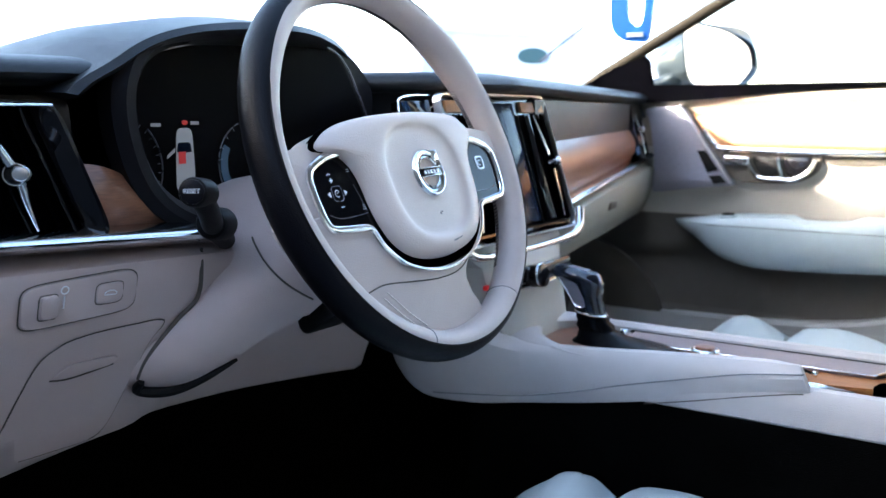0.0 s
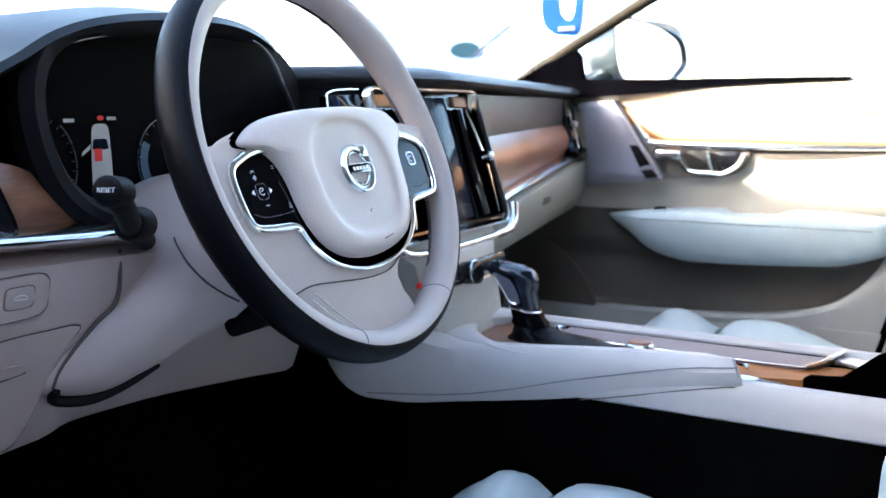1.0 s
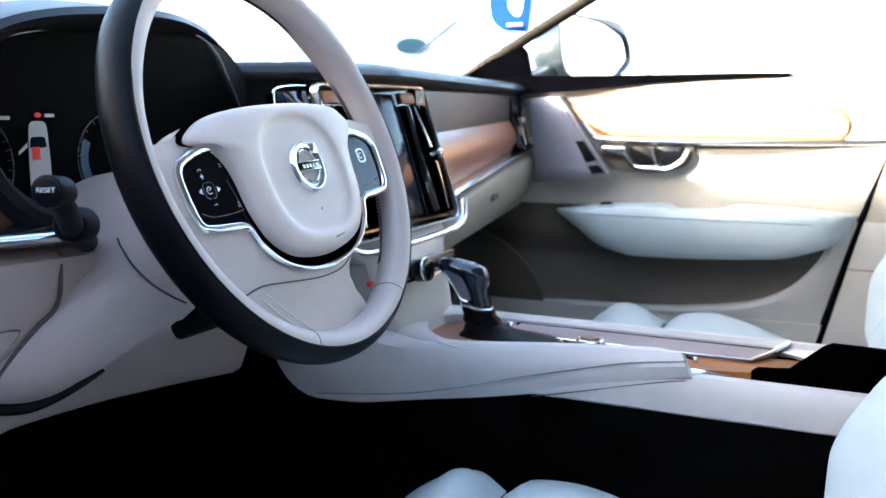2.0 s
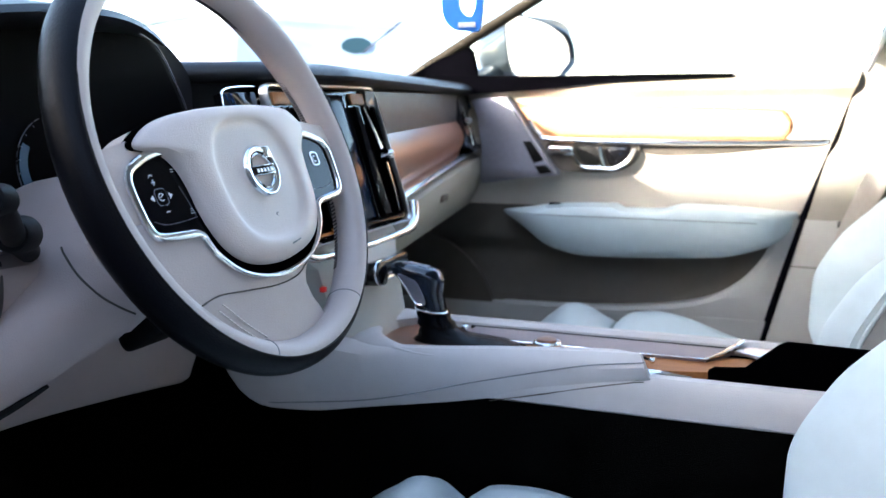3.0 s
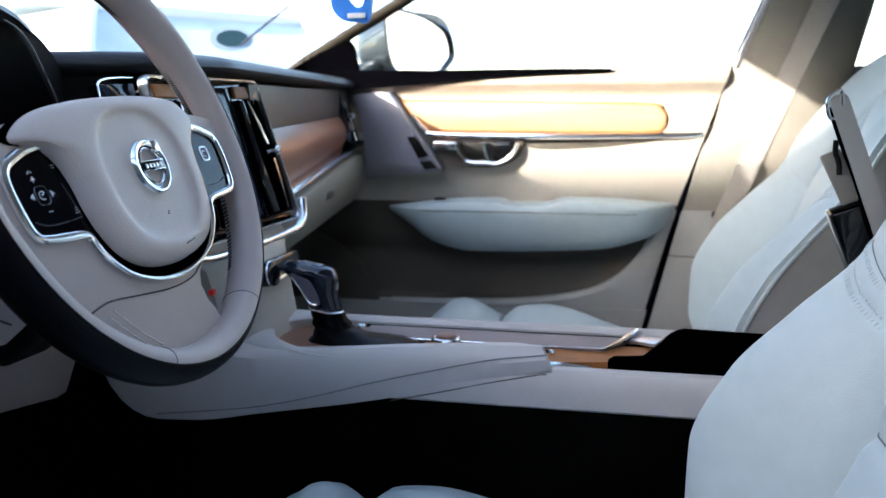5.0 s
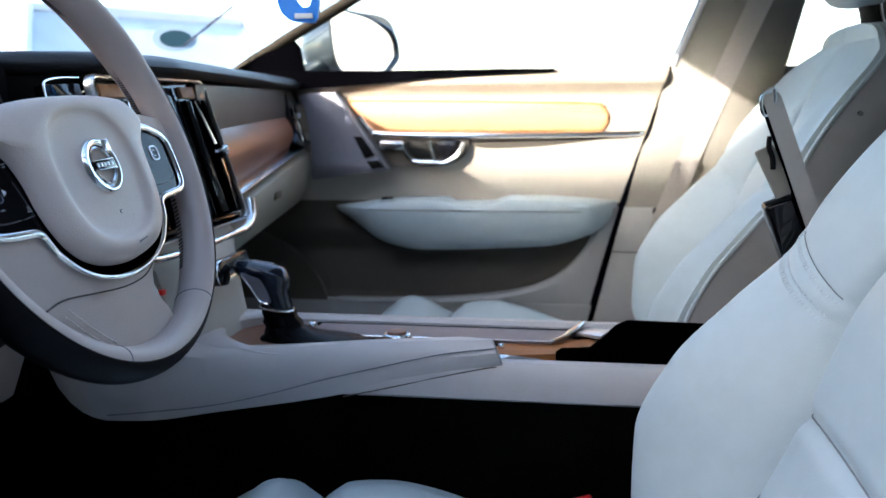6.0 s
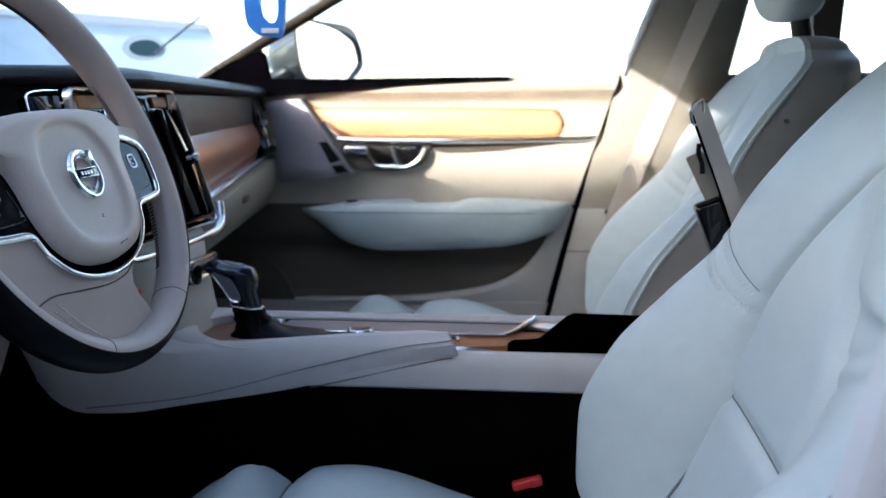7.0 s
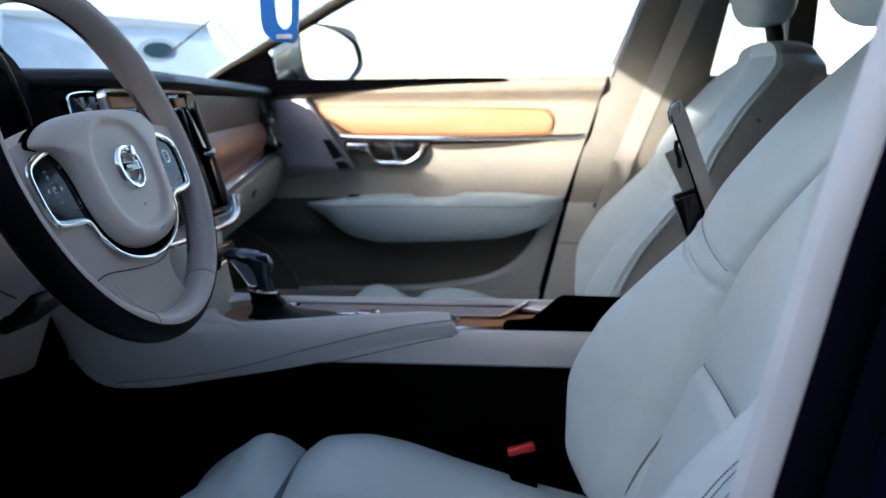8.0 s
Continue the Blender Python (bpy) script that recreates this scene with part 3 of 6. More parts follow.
def hood_lip_y(x):
    return along(x, [(-0.62, 0.135), (-0.50, 0.132), (-0.37, 0.14), (-0.25, 0.175), (-0.16, 0.20)])


sections = []
for x, z in arch:
    c = Vector((x + 0.37, 0, z - 0.94)).normalized()
    inw = lambda d, dy: (x - c.x * d, hood_lip_y(x) + dy, z - c.z * d)
    sections.append([inw(0.024, 0.07), inw(0.018, 0.02), inw(0.014, 0.004), inw(0.008, -0.002), inw(0.001, 0.003), inw(0.0, 0.012), inw(-0.009, 0.08), inw(-0.008, 0.16), inw(0.006, 0.27), inw(0.05, 0.40), inw(0.07, 0.2)])
part("instrument_hood", loft(sections), CHARCOAL, dashboard, "charcoal arched instrument hood")
# deep surround of the cluster and its glass
inner = smooth_path([(-0.542, 1.000), (-0.534, 1.028), (-0.515, 1.044), (-0.480, 1.055), (-0.42, 1.065), (-0.35, 1.072), (-0.29, 1.072), (-0.252, 1.064), (-0.232, 1.050), (-0.216, 1.028), (-0.192, 0.985), (-0.192, 0.94), (-0.215, 0.915), (-0.30, 0.905), (-0.44, 0.905), (-0.49, 0.915), (-0.520, 0.935), (-0.536, 0.965)], 4, True)
sections = []
for d, y in ((-0.030, 0.165), (-0.034, 0.142), (-0.026, 0.133), (-0.016, 0.134), (-0.004, 0.150), (0.002, 0.180), (0.002, 0.20)):
    ring = []
    for x, z in inner:
        c = Vector((x + 0.37, z - 0.985))
        c.normalize()
        rx = min(x - c.x * d, -0.176)
        ring.append((rx, mix(y, max(y, 0.184), ease((rx + 0.42) / 0.17)), min(z - c.y * d, along(rx, HOOD) - 0.006)))
    sections.append(ring)
part("cluster_surround", loft(sections, True, False), HOOD_LINER, dashboard, "matt black funnel round the display")
part("cluster_edge", tube([(mix(-0.37, x, 0.985), 0.1765, mix(0.985, z, 0.985)) for x, z in inner], 0.0009, 6, True), SATIN_DARK, dashboard)
cluster = part("instrument_display", slab([(mix(-0.37, x, 0.985), mix(0.985, z, 0.985)) for x, z in inner], lambda u, v, w: (u, 0.182 - w, v), 0.01, 0.001), CLUSTER, dashboard, "dark digital instrument display")


def on_cluster(u, v, w=0.0):
    return (u, 0.1815 - w, v)


car_plan = smooth_path([(0, 0.036), (-0.009, 0.033), (-0.011, 0.012), (-0.012, -0.02), (-0.010, -0.036), (0.010, -0.036), (0.012, -0.02), (0.011, 0.012), (0.009, 0.033)], 3, True)
part("car_graphic", slab([(u * 0.92 - 0.468, v * 0.80 + 0.952) for u, v in car_plan], lambda u, v, w: on_cluster(u, v, w + 0.0006), 0.0005, 0), LIT_WHITE, cluster)
part("car_graphic_roof", slab([(u * 0.7 - 0.469, v * 0.13 + 0.963) for u, v in car_plan], lambda u, v, w: on_cluster(u, v, w + 0.001), 0.0005, 0), SCREEN, cluster)
part("car_graphic_door", slab([(-0.480, 0.959), (-0.4795, 0.963), (-0.489, 0.956), (-0.489, 0.953)], lambda u, v, w: on_cluster(u, v, w + 0.0008), 0.0005, 0), LIT_WHITE, cluster)
part("car_graphic_seat", slab([(-0.476, 0.948), (-0.468, 0.948), (-0.468, 0.959), (-0.476, 0.959)], lambda u, v, w: on_cluster(u, v, w + 0.0014), 0.0005, 0), LIT_RED, cluster)
for u, r in ((-0.545, 0.050), (-0.385, 0.042)):
    part("dial_ring", tube([on_cluster(u + r * math.cos(a), 0.945 + r * math.sin(a), 0.0006) for a in (radians(-60 + 5 * k) for k in range(22))] if u < -0.5 else [on_cluster(u + r * math.cos(a), 0.945 + r * math.sin(a), 0.0006) for a in (radians(110 + 5 * k) for k in range(36))], 0.0006, 5), SATIN_DARK, cluster)
    for k in range(12):
        a = radians((-55 if u < -0.5 else 105) + (10 if u < -0.5 else 17) * k)
        part("dial_tick", tube([on_cluster(u + q * r * math.cos(a), 0.945 + q * r * math.sin(a), 0.0006) for q in (0.90, 0.96)], 0.0004, 4), SATIN_DARK, cluster)
part("dial_glow", loft([[on_cluster(-0.385 + r * math.cos(a), 0.945 + r * math.sin(a), 0.0005) for r in (0.030, 0.039)] + [on_cluster(-0.385 + r * math.cos(a), 0.945 + r * math.sin(a), 0.0002) for r in (0.039, 0.030)] for a in (radians(150 + 6 * k) for k in range(12))]), LIT_BLUE, cluster, "dim blue dial band")
part("status_bar", slab([(-0.506, 0.9825), (-0.495, 0.9825), (-0.495, 0.9855), (-0.506, 0.9855)], lambda u, v, w: on_cluster(u, v, w + 0.0006), 0.0004, 0), LIT_WHITE, cluster)
part("status_bar", slab([(-0.460, 0.984), (-0.450, 0.984), (-0.450, 0.987), (-0.460, 0.987)], lambda u, v, w: on_cluster(u, v, w + 0.0006), 0.0004, 0), LIT_WHITE, cluster)
part("warning_light", slab(oval(0.0036, 0.0022, 12, 2, (-0.467, 0.986)), lambda u, v, w: on_cluster(u, v, w + 0.0006), 0.0004, 0), LIT_RED, cluster)

# centre stack: screen between two upright vents in one chrome frame
def stack_place(u, v, w):
    """u along x, v up the tilted face from its middle, w proud of it."""
    return (u, 0.093 + 0.262 * v - 0.967 * w, 0.927 + 0.967 * v + 0.262 * w)


def stack_outline(w_top, w_bot, h, n=10, r=0.014):
    pts = []
    for cx, cy, a0 in ((w_bot - r, -h + r, -90), (w_top - r, h - r, 0), (-w_top + r, h - r, 90), (-w_bot + r, -h + r, 180)):
        pts += [(cx + r * math.cos(radians(a0 + 90 * k / n)), cy + r * math.sin(radians(a0 + 90 * k / n))) for k in range(n + 1)]
    return pts


stack = part("screen_panel", slab(stack_outline(0.133, 0.150, 0.091), lambda u, v, w: stack_place(u, v, w), 0.05, 0.003), PIANO, dashboard, "gloss black panel with screen and vents")
frame_rings = []
for (a, b), (c, d) in zip(stack_outline(0.1405, 0.1580, 0.0970), stack_outline(0.1368, 0.1543, 0.0928)):
    frame_rings.append([stack_place(mix(a, c, f), mix(b, d, f), w) for f, w in ((0.0, -0.006), (0.0, 0.001), (0.15, 0.0030), (0.5, 0.0040), (0.9, 0.003), (1.0, 0.000), (1.0, -0.006))])
part("panel_frame", loft(frame_rings + frame_rings[:1], True, False), ALU, stack, "chrome frame")
part("screen", slab([(-0.050, -0.080), (0.050, -0.080), (0.040, 0.084), (-0.040, 0.084)], lambda u, v, w: stack_place(u, v, w + 0.004), 0.006, 0.002), SCREEN, stack, "dark glass touchscreen")
part("screen_shelf", slab([(-0.118, 0.0), (0.122, 0.0), (0.116, 0.020), (-0.112, 0.020)], lambda u, v, w: stack_place(u, -0.094 + 0.35 * v + 0.2 * w, 0.016 - 0.8 * v + w), 0.004, 0.001), PIANO, stack, "gloss black ledge below the screen")
for s in (-1, 1):
    vent = part("air_vent", slab([(s * 0.055, -0.084), (s * 0.146, -0.084), (s * 0.131, 0.068), (s * 0.044, 0.068)][::s], lambda u, v, w: stack_place(u, v, w + 0.002), 0.004, 0.001), DEEP_BLACK, stack)
    part("vent_divider", tube([stack_place(s * 0.053, -0.083, 0.005), stack_place(s * 0.042, 0.084, 0.005)], 0.0010, 6), PIANO, vent)
    part("vent_vane", slab([(s * 0.072, -0.080), (s * 0.082, -0.080), (s * 0.073, 0.066), (s * 0.062, 0.066)][::s], lambda u, v, w: stack_place(u, v, w + 0.004 + 0.5 * (s * u - 0.068)), 0.002, 0.0006), PIANO, vent, "gloss black vane")
    part("vent_cap", slab([(s * 0.062, 0.071), (s * 0.129, 0.071), (s * 0.128, 0.086), (s * 0.061, 0.086)][::s], lambda u, v, w: stack_place(u, v, w + 0.004), 0.006, 0.002), WOOD_CONSOLE, vent, "walnut cap above the vent")
    for k in range(5):
        part("slat", loft([[stack_place(s * (0.064 + 0.013 * k) + a, v, w) for a, w in ((-0.0009, -0.001), (0.0009, -0.001), (0.0009 - 0.001, 0.006), (-0.0009 - 0.001, 0.006))] for v in (-0.082, 0.068)]), PIANO if k == 1 else DEEP_BLACK, vent)
    part("vent_blade", tube([stack_place(s * 0.114, -0.080, 0.008), stack_place(s * 0.110, -0.045, 0.0095), stack_place(s * 0.106, -0.012, 0.010)], [0.0012, 0.0022, 0.0026], 8), CHROME, vent)
    part("vent_blade", tube([stack_place(s * 0.102, 0.008, 0.010), stack_place(s * 0.093, 0.036, 0.0095), stack_place(s * 0.084, 0.066, 0.008)], [0.0026, 0.0022, 0.0012], 8), CHROME, vent)
    knob = [(0.105, 0.006, 0.0040), (0.107, 0.011, 0.0042), (0.109, 0.0135, 0.0062), (0.111, 0.0165, 0.0074), (0.113, 0.0195, 0.0066), (0.114, 0.0213, 0.0035)]
    part("vent_knob", tube([stack_place(s * u, -0.002, w) for u, w, r in knob], [r for u, w, r in knob], 18), CHROME, vent)
bezel = part("side_bezel", slab([(-0.218, 0.02), (-0.150, 0.02), (-0.150, 0.088), (-0.212, 0.086)][::-1], lambda u, v, w: stack_place(u, v, w - 0.004), 0.012, 0.002), PIANO, dashboard, "gloss black bezel with chrome corner")
part("bezel_corner", tube([stack_place(u, v, -0.002) for u, v in smooth_path([(-0.221, 0.060), (-0.219, 0.078), (-0.212, 0.088), (-0.185, 0.092), (-0.152, 0.093)], 5)], [0.0015 - 0.0008 * k / 20 for k in range(21)], 8), CHROME, bezel)
part("bezel_corner", tube([stack_place(u, v, 0.003) for u, v in smooth_path([(-0.131, 0.045), (-0.1345, 0.065), (-0.137, 0.084), (-0.130, 0.093), (-0.105, 0.092)], 5)], [0.0010 + 0.0009 * math.sin(math.pi * min(1, (k + 4) / 22)) for k in range(21)], 8), CHROME, bezel)
# lower chrome cradle of the panel, running out into the trim strips
cradle = [stack_place(u, v, 0.004) for u, v in smooth_path([(-0.164, -0.045), (-0.162, -0.075), (-0.155, -0.096), (-0.135, -0.107), (-0.10, -0.111), (0.0, -0.113), (0.10, -0.111), (0.138, -0.108), (0.160, -0.098), (0.169, -0.086), (0.175, -0.073)], 6)]
part("panel_cradle", tube(cradle, [0.0052 + 0.0022 * ease((p[0] - 0.10) / 0.06) for p in cradle], 10, up=(0, -0.967, 0.262)), CHROME, dashboard, "chrome cradle under the screen")
rings = []
for y, z, w in ((0.070, 0.835, 0.135), (0.058, 0.822, 0.128), (0.050, 0.805, 0.104), (0.045, 0.78, 0.100), (0.040, 0.755, 0.097), (0.034, 0.735, 0.090), (0.028, 0.715, 0.082), (0.028, 0.66, 0.080)):
    front = [(w * a, y + 0.022 * abs(a) ** 5, z) for a in np.linspace(-1, 1, 25)]
    rings.append(front + [(w, 0.22, z), (-w, 0.22, z)])
waterfall = part("waterfall", loft(rings), WATERFALL, dashboard, "pale beige-grey panel below the screen")
part("control_strip", rbox((0.13, 0.016, 0.020), (0.01, 0.042, 0.792), 0.004, (-8, 0, 0)), PIANO, waterfall, "gloss black climate keys")
part("strip_edge", tube([(-0.075, 0.040, 0.779), (0.0, 0.036, 0.777), (0.095, 0.040, 0.779)], 0.003, 8), CHROME, waterfall)
part("volume_knob", cyl(0.0145, 0.022, basis((-0.036, 0.020, 0.792), (1, 0, 0), (0, 0.14, 0.99), (0, -0.99, 0.14))), PIANO, waterfall, "ringed volume knob")
part("knob_ring", tube([(-0.036 + a, 0.024 + 0.14 * b, 0.792 + b) for a, b in oval(0.0148, 0.0148, 28, 2)], 0.0012, 8, True), CHROME, waterfall)
part("hazard_light", rbox((0.008, 0.006, 0.006), (-0.1040, 0.066, 0.782), 0.001), LIT_RED, waterfall, "red lit hazard key")

# ---- steering column ----
column = thing("steering_column", "warm grey column shroud with a black stalk", "steering column")
rings = []
for t in [k / 20 for k in range(21)]:
    y = mix(0.040, 0.24, t)
    wt = along(t, [(0, 0.058), (0.25, 0.070), (0.6, 0.096), (1, 0.12)])
    wb = along(t, [(0, 0.050), (0.25, 0.095), (0.55, 0.182), (0.75, 0.215), (1, 0.23)])
    zt, zb = along(t, [(0, 0.945), (0.5, 0.938), (1, 0.92)]), along(t, [(0, 0.845), (0.1, 0.822), (0.3, 0.782), (0.6, 0.730), (1, 0.716)])
    ring = []
    edge = along(y, [(0.07, 0.50), (0.09, 0.55), (0.124, 0.69), (0.163, 0.74), (0.174, 0.82)])
    for a, b in oval(1, 1, 96, 3.0):
        w = mix(wt, wb, ease(0.5 - b * 0.62) ** 1.5)
        # right of its lower edge the shell is open below and steps up
        lift = 0.045 * ease((a + edge) / 0.22) if b < 0 and a > -edge else 0.0
        ring.append((-0.37 + a * w, y, max(mix(zb, zt, (b + 1) / 2), mix(zb, zt, 0.06) + lift if lift else 0)))
    rings.append(ring)
part("shroud", loft(rings), PLASTIC, column)
part("shroud_seam", tube(smooth_path([(-0.4535, 0.112, 0.882), (-0.4540, 0.1085, 0.8755), (-0.4546, 0.0950, 0.8596), (-0.4500, 0.0789, 0.8437), (-0.4369, 0.0705, 0.8315), (-0.4227, 0.0672, 0.8230)], 5), 0.0010, 6), DOOR_DARK, column)
part("shroud_gap", tube(smooth_path([(-0.4928, 0.1366, 0.8742), (-0.5000, 0.1288, 0.8605), (-0.4998, 0.1322, 0.8395), (-0.5015, 0.1385, 0.8262), (-0.5126, 0.1452, 0.8145), (-0.5243, 0.1510, 0.8006), (-0.5338, 0.1553, 0.7891), (-0.5419, 0.1616, 0.7746), (-0.5440, 0.1680, 0.7600)], 5), [0.0014 + 0.0008 * math.sin(math.pi * k / 40) for k in range(41)], 8), DOOR_DARK, column, "dark joint beside the shroud")
# shadow between shroud and knee panel, modelled as a black crescent
shade_path = smooth_path([(-0.5420, 0.1660, 0.7575), (-0.5385, 0.1740, 0.7475), (-0.5138, 0.1630, 0.7430), (-0.4908, 0.1440, 0.7515), (-0.4660, 0.1240, 0.7670)], 5)
part("shroud_shade", tube(shade_path, [0.0016 + 0.0044 * math.sin(math.pi * min(1, (k + 3) / 23)) for k in range(len(shade_path))], 8), BLACK, column, "black strip standing for shade under the shroud")
part("lock_housing", rbox((0.06, 0.05, 0.020), (-0.375, 0.084, 0.800), 0.008, (-34, 0, 0)), BLACK, column)
stalk = part("stalk", tube(smooth_path([(-0.47, 0.130, 0.880), (-0.510, 0.100, 0.897), (-0.540, 0.074, 0.917), (-0.562, 0.060, 0.931)], 4), 0.0092, 16), BLACK, column, "black indicator stalk")
axis = Vector((-0.86, -0.47, 0.12)).normalized()
side_v = axis.cross(Vector((0, 0, 1))).normalized() * -1
KN = basis(Vector((-0.573, 0.054, 0.9345)), side_v, axis.cross(side_v), axis)
part("stalk_end", cyl(0.0118, 0.028, KN, 32, 0.0025), BLACK, stalk)
part("stalk_cap", cyl(0.0096, 0.002, KN @ Matrix.Translation((0, 0, 0.0012)), 32, 0.0006), BLACK_LEATHER, stalk)
part("stalk_word", moved(text_mesh("RESET", 0.0050), KN @ Matrix.Translation((0, 0.0005, 0.0016))), WHITE_PRINT, stalk)
part("stalk_boot", cyl(0.0145, 0.03, basis(Vector((-0.520, 0.094, 0.902)), side_v, axis.cross(side_v), axis), 24, 0.006), BLACK, column)

# ---- steering wheel ----
wheel = thing("steering_wheel", "two-tone leather steering wheel, charcoal outside and pale grey inside", "steering wheel")
TILT_W = radians(21.6)
WM = basis((-0.37, 0, 0.95), (1, 0, 0), (0, math.sin(TILT_W), math.cos(TILT_W)), (0, -math.cos(TILT_W), math.sin(TILT_W))) @ pose(0, 0, 0, 0, 0, 2)     # turned a touch to the left


def wp(u, v, w=0.0):
    return WM @ Vector((u, v, w))


def rim(phi0, phi1, closed, grow=0.0, n=14):
    """Part of the rim's section, swept all round; phi runs from straight outward towards the driver."""
    sections = []
    for k in range(97):
        a = 2 * math.pi * k / 96
        grip = 0.0016 * sum(math.exp(-((math.degrees(a) - c + 180) % 360 - 180) ** 2 / 260) for c in (38, 142))
        ring = []
        for j in range(n + 1):
            p = radians(mix(phi0, phi1, j / n))
            r = 0.1724 + (0.0138 + grip + grow) * math.cos(p)
            ring.append(wp(r * math.cos(a), r * math.sin(a), (0.0172 + grip + grow) * math.sin(p)))
        ring.append(wp(0.1724 * math.cos(a), 0.1724 * math.sin(a), 0))
        sections.append(ring)
    return loft(sections, True, False)


part("rim_outer", rim(-80, 76, False), BLACK_LEATHER, wheel, "charcoal leather outer rim")
part("rim_inner", rim(76, 280, False), RIM_LEATHER, wheel, "pale warm grey leather inner rim")
for phi in (76, 280):
    p = radians(phi)
    r = 0.1724 + 0.0138 * math.cos(p)
    part("rim_seam", tube([wp(r * math.cos(a), r * math.sin(a), 0.0172 * math.sin(p)) for a in (2 * math.pi * k / 96 for k in range(96))], 0.0009, 6, True), BLACK, wheel)
for k in range(150):
    a = radians(mix(5, 108, k / 118) if k < 119 else mix(-47, -6, (k - 119) / 30))
    (r0, w0), (r1, w1) = [(0.1724 + 0.0141 * math.cos(radians(p)), 0.0176 * math.sin(radians(p))) for p in (204, 226)]
    part("stitch", tube([wp(r0 * math.cos(a), r0 * math.sin(a), w0), wp(r1 * math.cos(a + 0.003), r1 * math.sin(a + 0.003), w1)], 0.0010, 4), THREAD_DARK, wheel)
# joints where the leather pieces of the inner rim meet
for deg in (-112, -60):
    a = radians(deg)
    part("rim_joint", tube([wp((0.1724 + 0.0139 * math.cos(radians(p))) * math.cos(a), (0.1724 + 0.0139 * math.cos(radians(p))) * math.sin(a), 0.0173 * math.sin(radians(p))) for p in range(78, 280, 12)], 0.0005, 5), SEAM, wheel)


def mirrored(half):
    """A closed outline from its left half, top to bottom."""
    return half + [(-u, v) for u, v in half[-2:0:-1]]


# airbag cover: a proud cushion with ears above the switches and a shallow dished middle
pad_half = [(0, 0.0437), (-0.035, 0.0432), (-0.065, 0.0413), (-0.09, 0.0378), (-0.110, 0.0318), (-0.1255, 0.0225), (-0.1258, 0.0170), (-0.114, 0.0140), (-0.100, 0.0085), (-0.0905, -0.003), (-0.0855, -0.019), (-0.0835, -0.037), (-0.079, -0.053), (-0.070, -0.070), (-0.055, -0.083), (-0.033, -0.0910), (0, -0.0945)]
dish_half = [(0, 0.0328), (-0.019, 0.0315), (-0.034, 0.0275), (-0.044, 0.0215), (-0.051, 0.0145), (-0.0545, 0.0085), (-0.0565, 0.0045), (-0.058, 0.0005), (-0.0592, -0.0045), (-0.060, -0.0115), (-0.0597, -0.024), (-0.058, -0.039), (-0.0535, -0.053), (-0.0455, -0.065), (-0.033, -0.0735), (-0.017, -0.0778), (0, -0.079)]
# the ear on the console's side is cut shorter
trimmed = [(0.100, 0.0318), (0.1085, 0.0240), (0.1085, 0.0170), (0.104, 0.0110), (0.0985, 0.0060)]
pad_outline = smooth_path([next((q for q, p in zip(trimmed, pad_half[4:9]) if (u, v) == (-p[0], p[1])), (u, v)) for u, v in mirrored(pad_half)], 5, True)
dish_outline = smooth_path(mirrored(dish_half), 5, True)
rings = []
for f, w in ((0, -0.025), (0, 0.005), (0.02, 0.0095), (0.07, 0.0135), (0.15, 0.0165), (0.30, 0.0190), (0.55, 0.0208), (0.82, 0.0218), (0.97, 0.0217)):
    rings.append([wp(mix(a[0], b[0], f), mix(a[1], b[1], f), w) for a, b in zip(pad_outline, dish_outline)])
for s, w in ((0.975, 0.0213), (0.945, 0.0203), (0.91, 0.0191), (0.87, 0.0183), (0.80, 0.0180), (0.5, 0.0184), (0.2, 0.0187), (0.02, 0.0188)):
    rings.append([wp(u * s, mix(-0.023, v, s), w) for u, v in dish_outline])
airbag = part("airbag_pad", loft(rings), LEATHER_WARM, wheel, "pale grey airbag cover with a dished middle")
# emblem: a plain ring with a bar and a corner tab
EM = (0.0035, -0.0175)
ring = []
for k in range(49):
    a = 2 * math.pi * k / 48
    ring.append([wp(EM[0] + r * math.cos(a), EM[1] + r * math.sin(a), w) for r, w in ((0.0132, 0.0185), (0.0134, 0.0212), (0.0144, 0.0222), (0.0162, 0.0212), (0.0190, 0.0228), (0.0214, 0.0226), (0.0226, 0.0212), (0.0232, 0.0185))])
part("emblem", loft(ring, True, False), CHROME, airbag, "chrome ring emblem")
part("emblem_groove", tube([wp(EM[0] + 0.0163 * math.cos(a), EM[1] + 0.0163 * math.sin(a), 0.0212) for a in (2 * math.pi * k / 48 for k in range(48))], 0.0007, 6, True), PIANO, airbag)
part("emblem_bar", moved(rbox((0.034, 0.0082, 0.003), (EM[0], EM[1], 0.0214), 0.001), WM), PIANO, airbag)
for k, d in enumerate((-0.0098, -0.0048, 0.0, 0.0050, 0.0102)):
    part("emblem_bar_mark", moved(rbox((0.0030, 0.0034, 0.0006), (EM[0] + d, EM[1], 0.0230), 0.0002), WM), ALU, airbag)
for d in (-1, 1):
    part("emblem_bar_edge", moved(rbox((0.033, 0.0007, 0.0008), (EM[0], EM[1] + d * 0.0038, 0.0230), 0.0002), WM), CHROME, airbag)
part("emblem_tab", moved(rbox((0.0105, 0.0105, 0.0036), (EM[0] + 0.0140, EM[1] + 0.0150, 0.0212), 0.0012, (0, 0, 0)), WM), CHROME, airbag)
part("airbag_mark", moved(rbox((0.015, 0.0032, 0.0006), (0.0125, -0.0815, 0.0213), 0.0002, (-6, 0, 8)), WM), SEAM, airbag)
part("airbag_mark", tube([wp(0.0045 + a, -0.0557 + b, 0.0187) for a, b in oval(0.0016, 0.0014, 12, 2)][1:10], 0.0003, 4), SEAM, airbag)
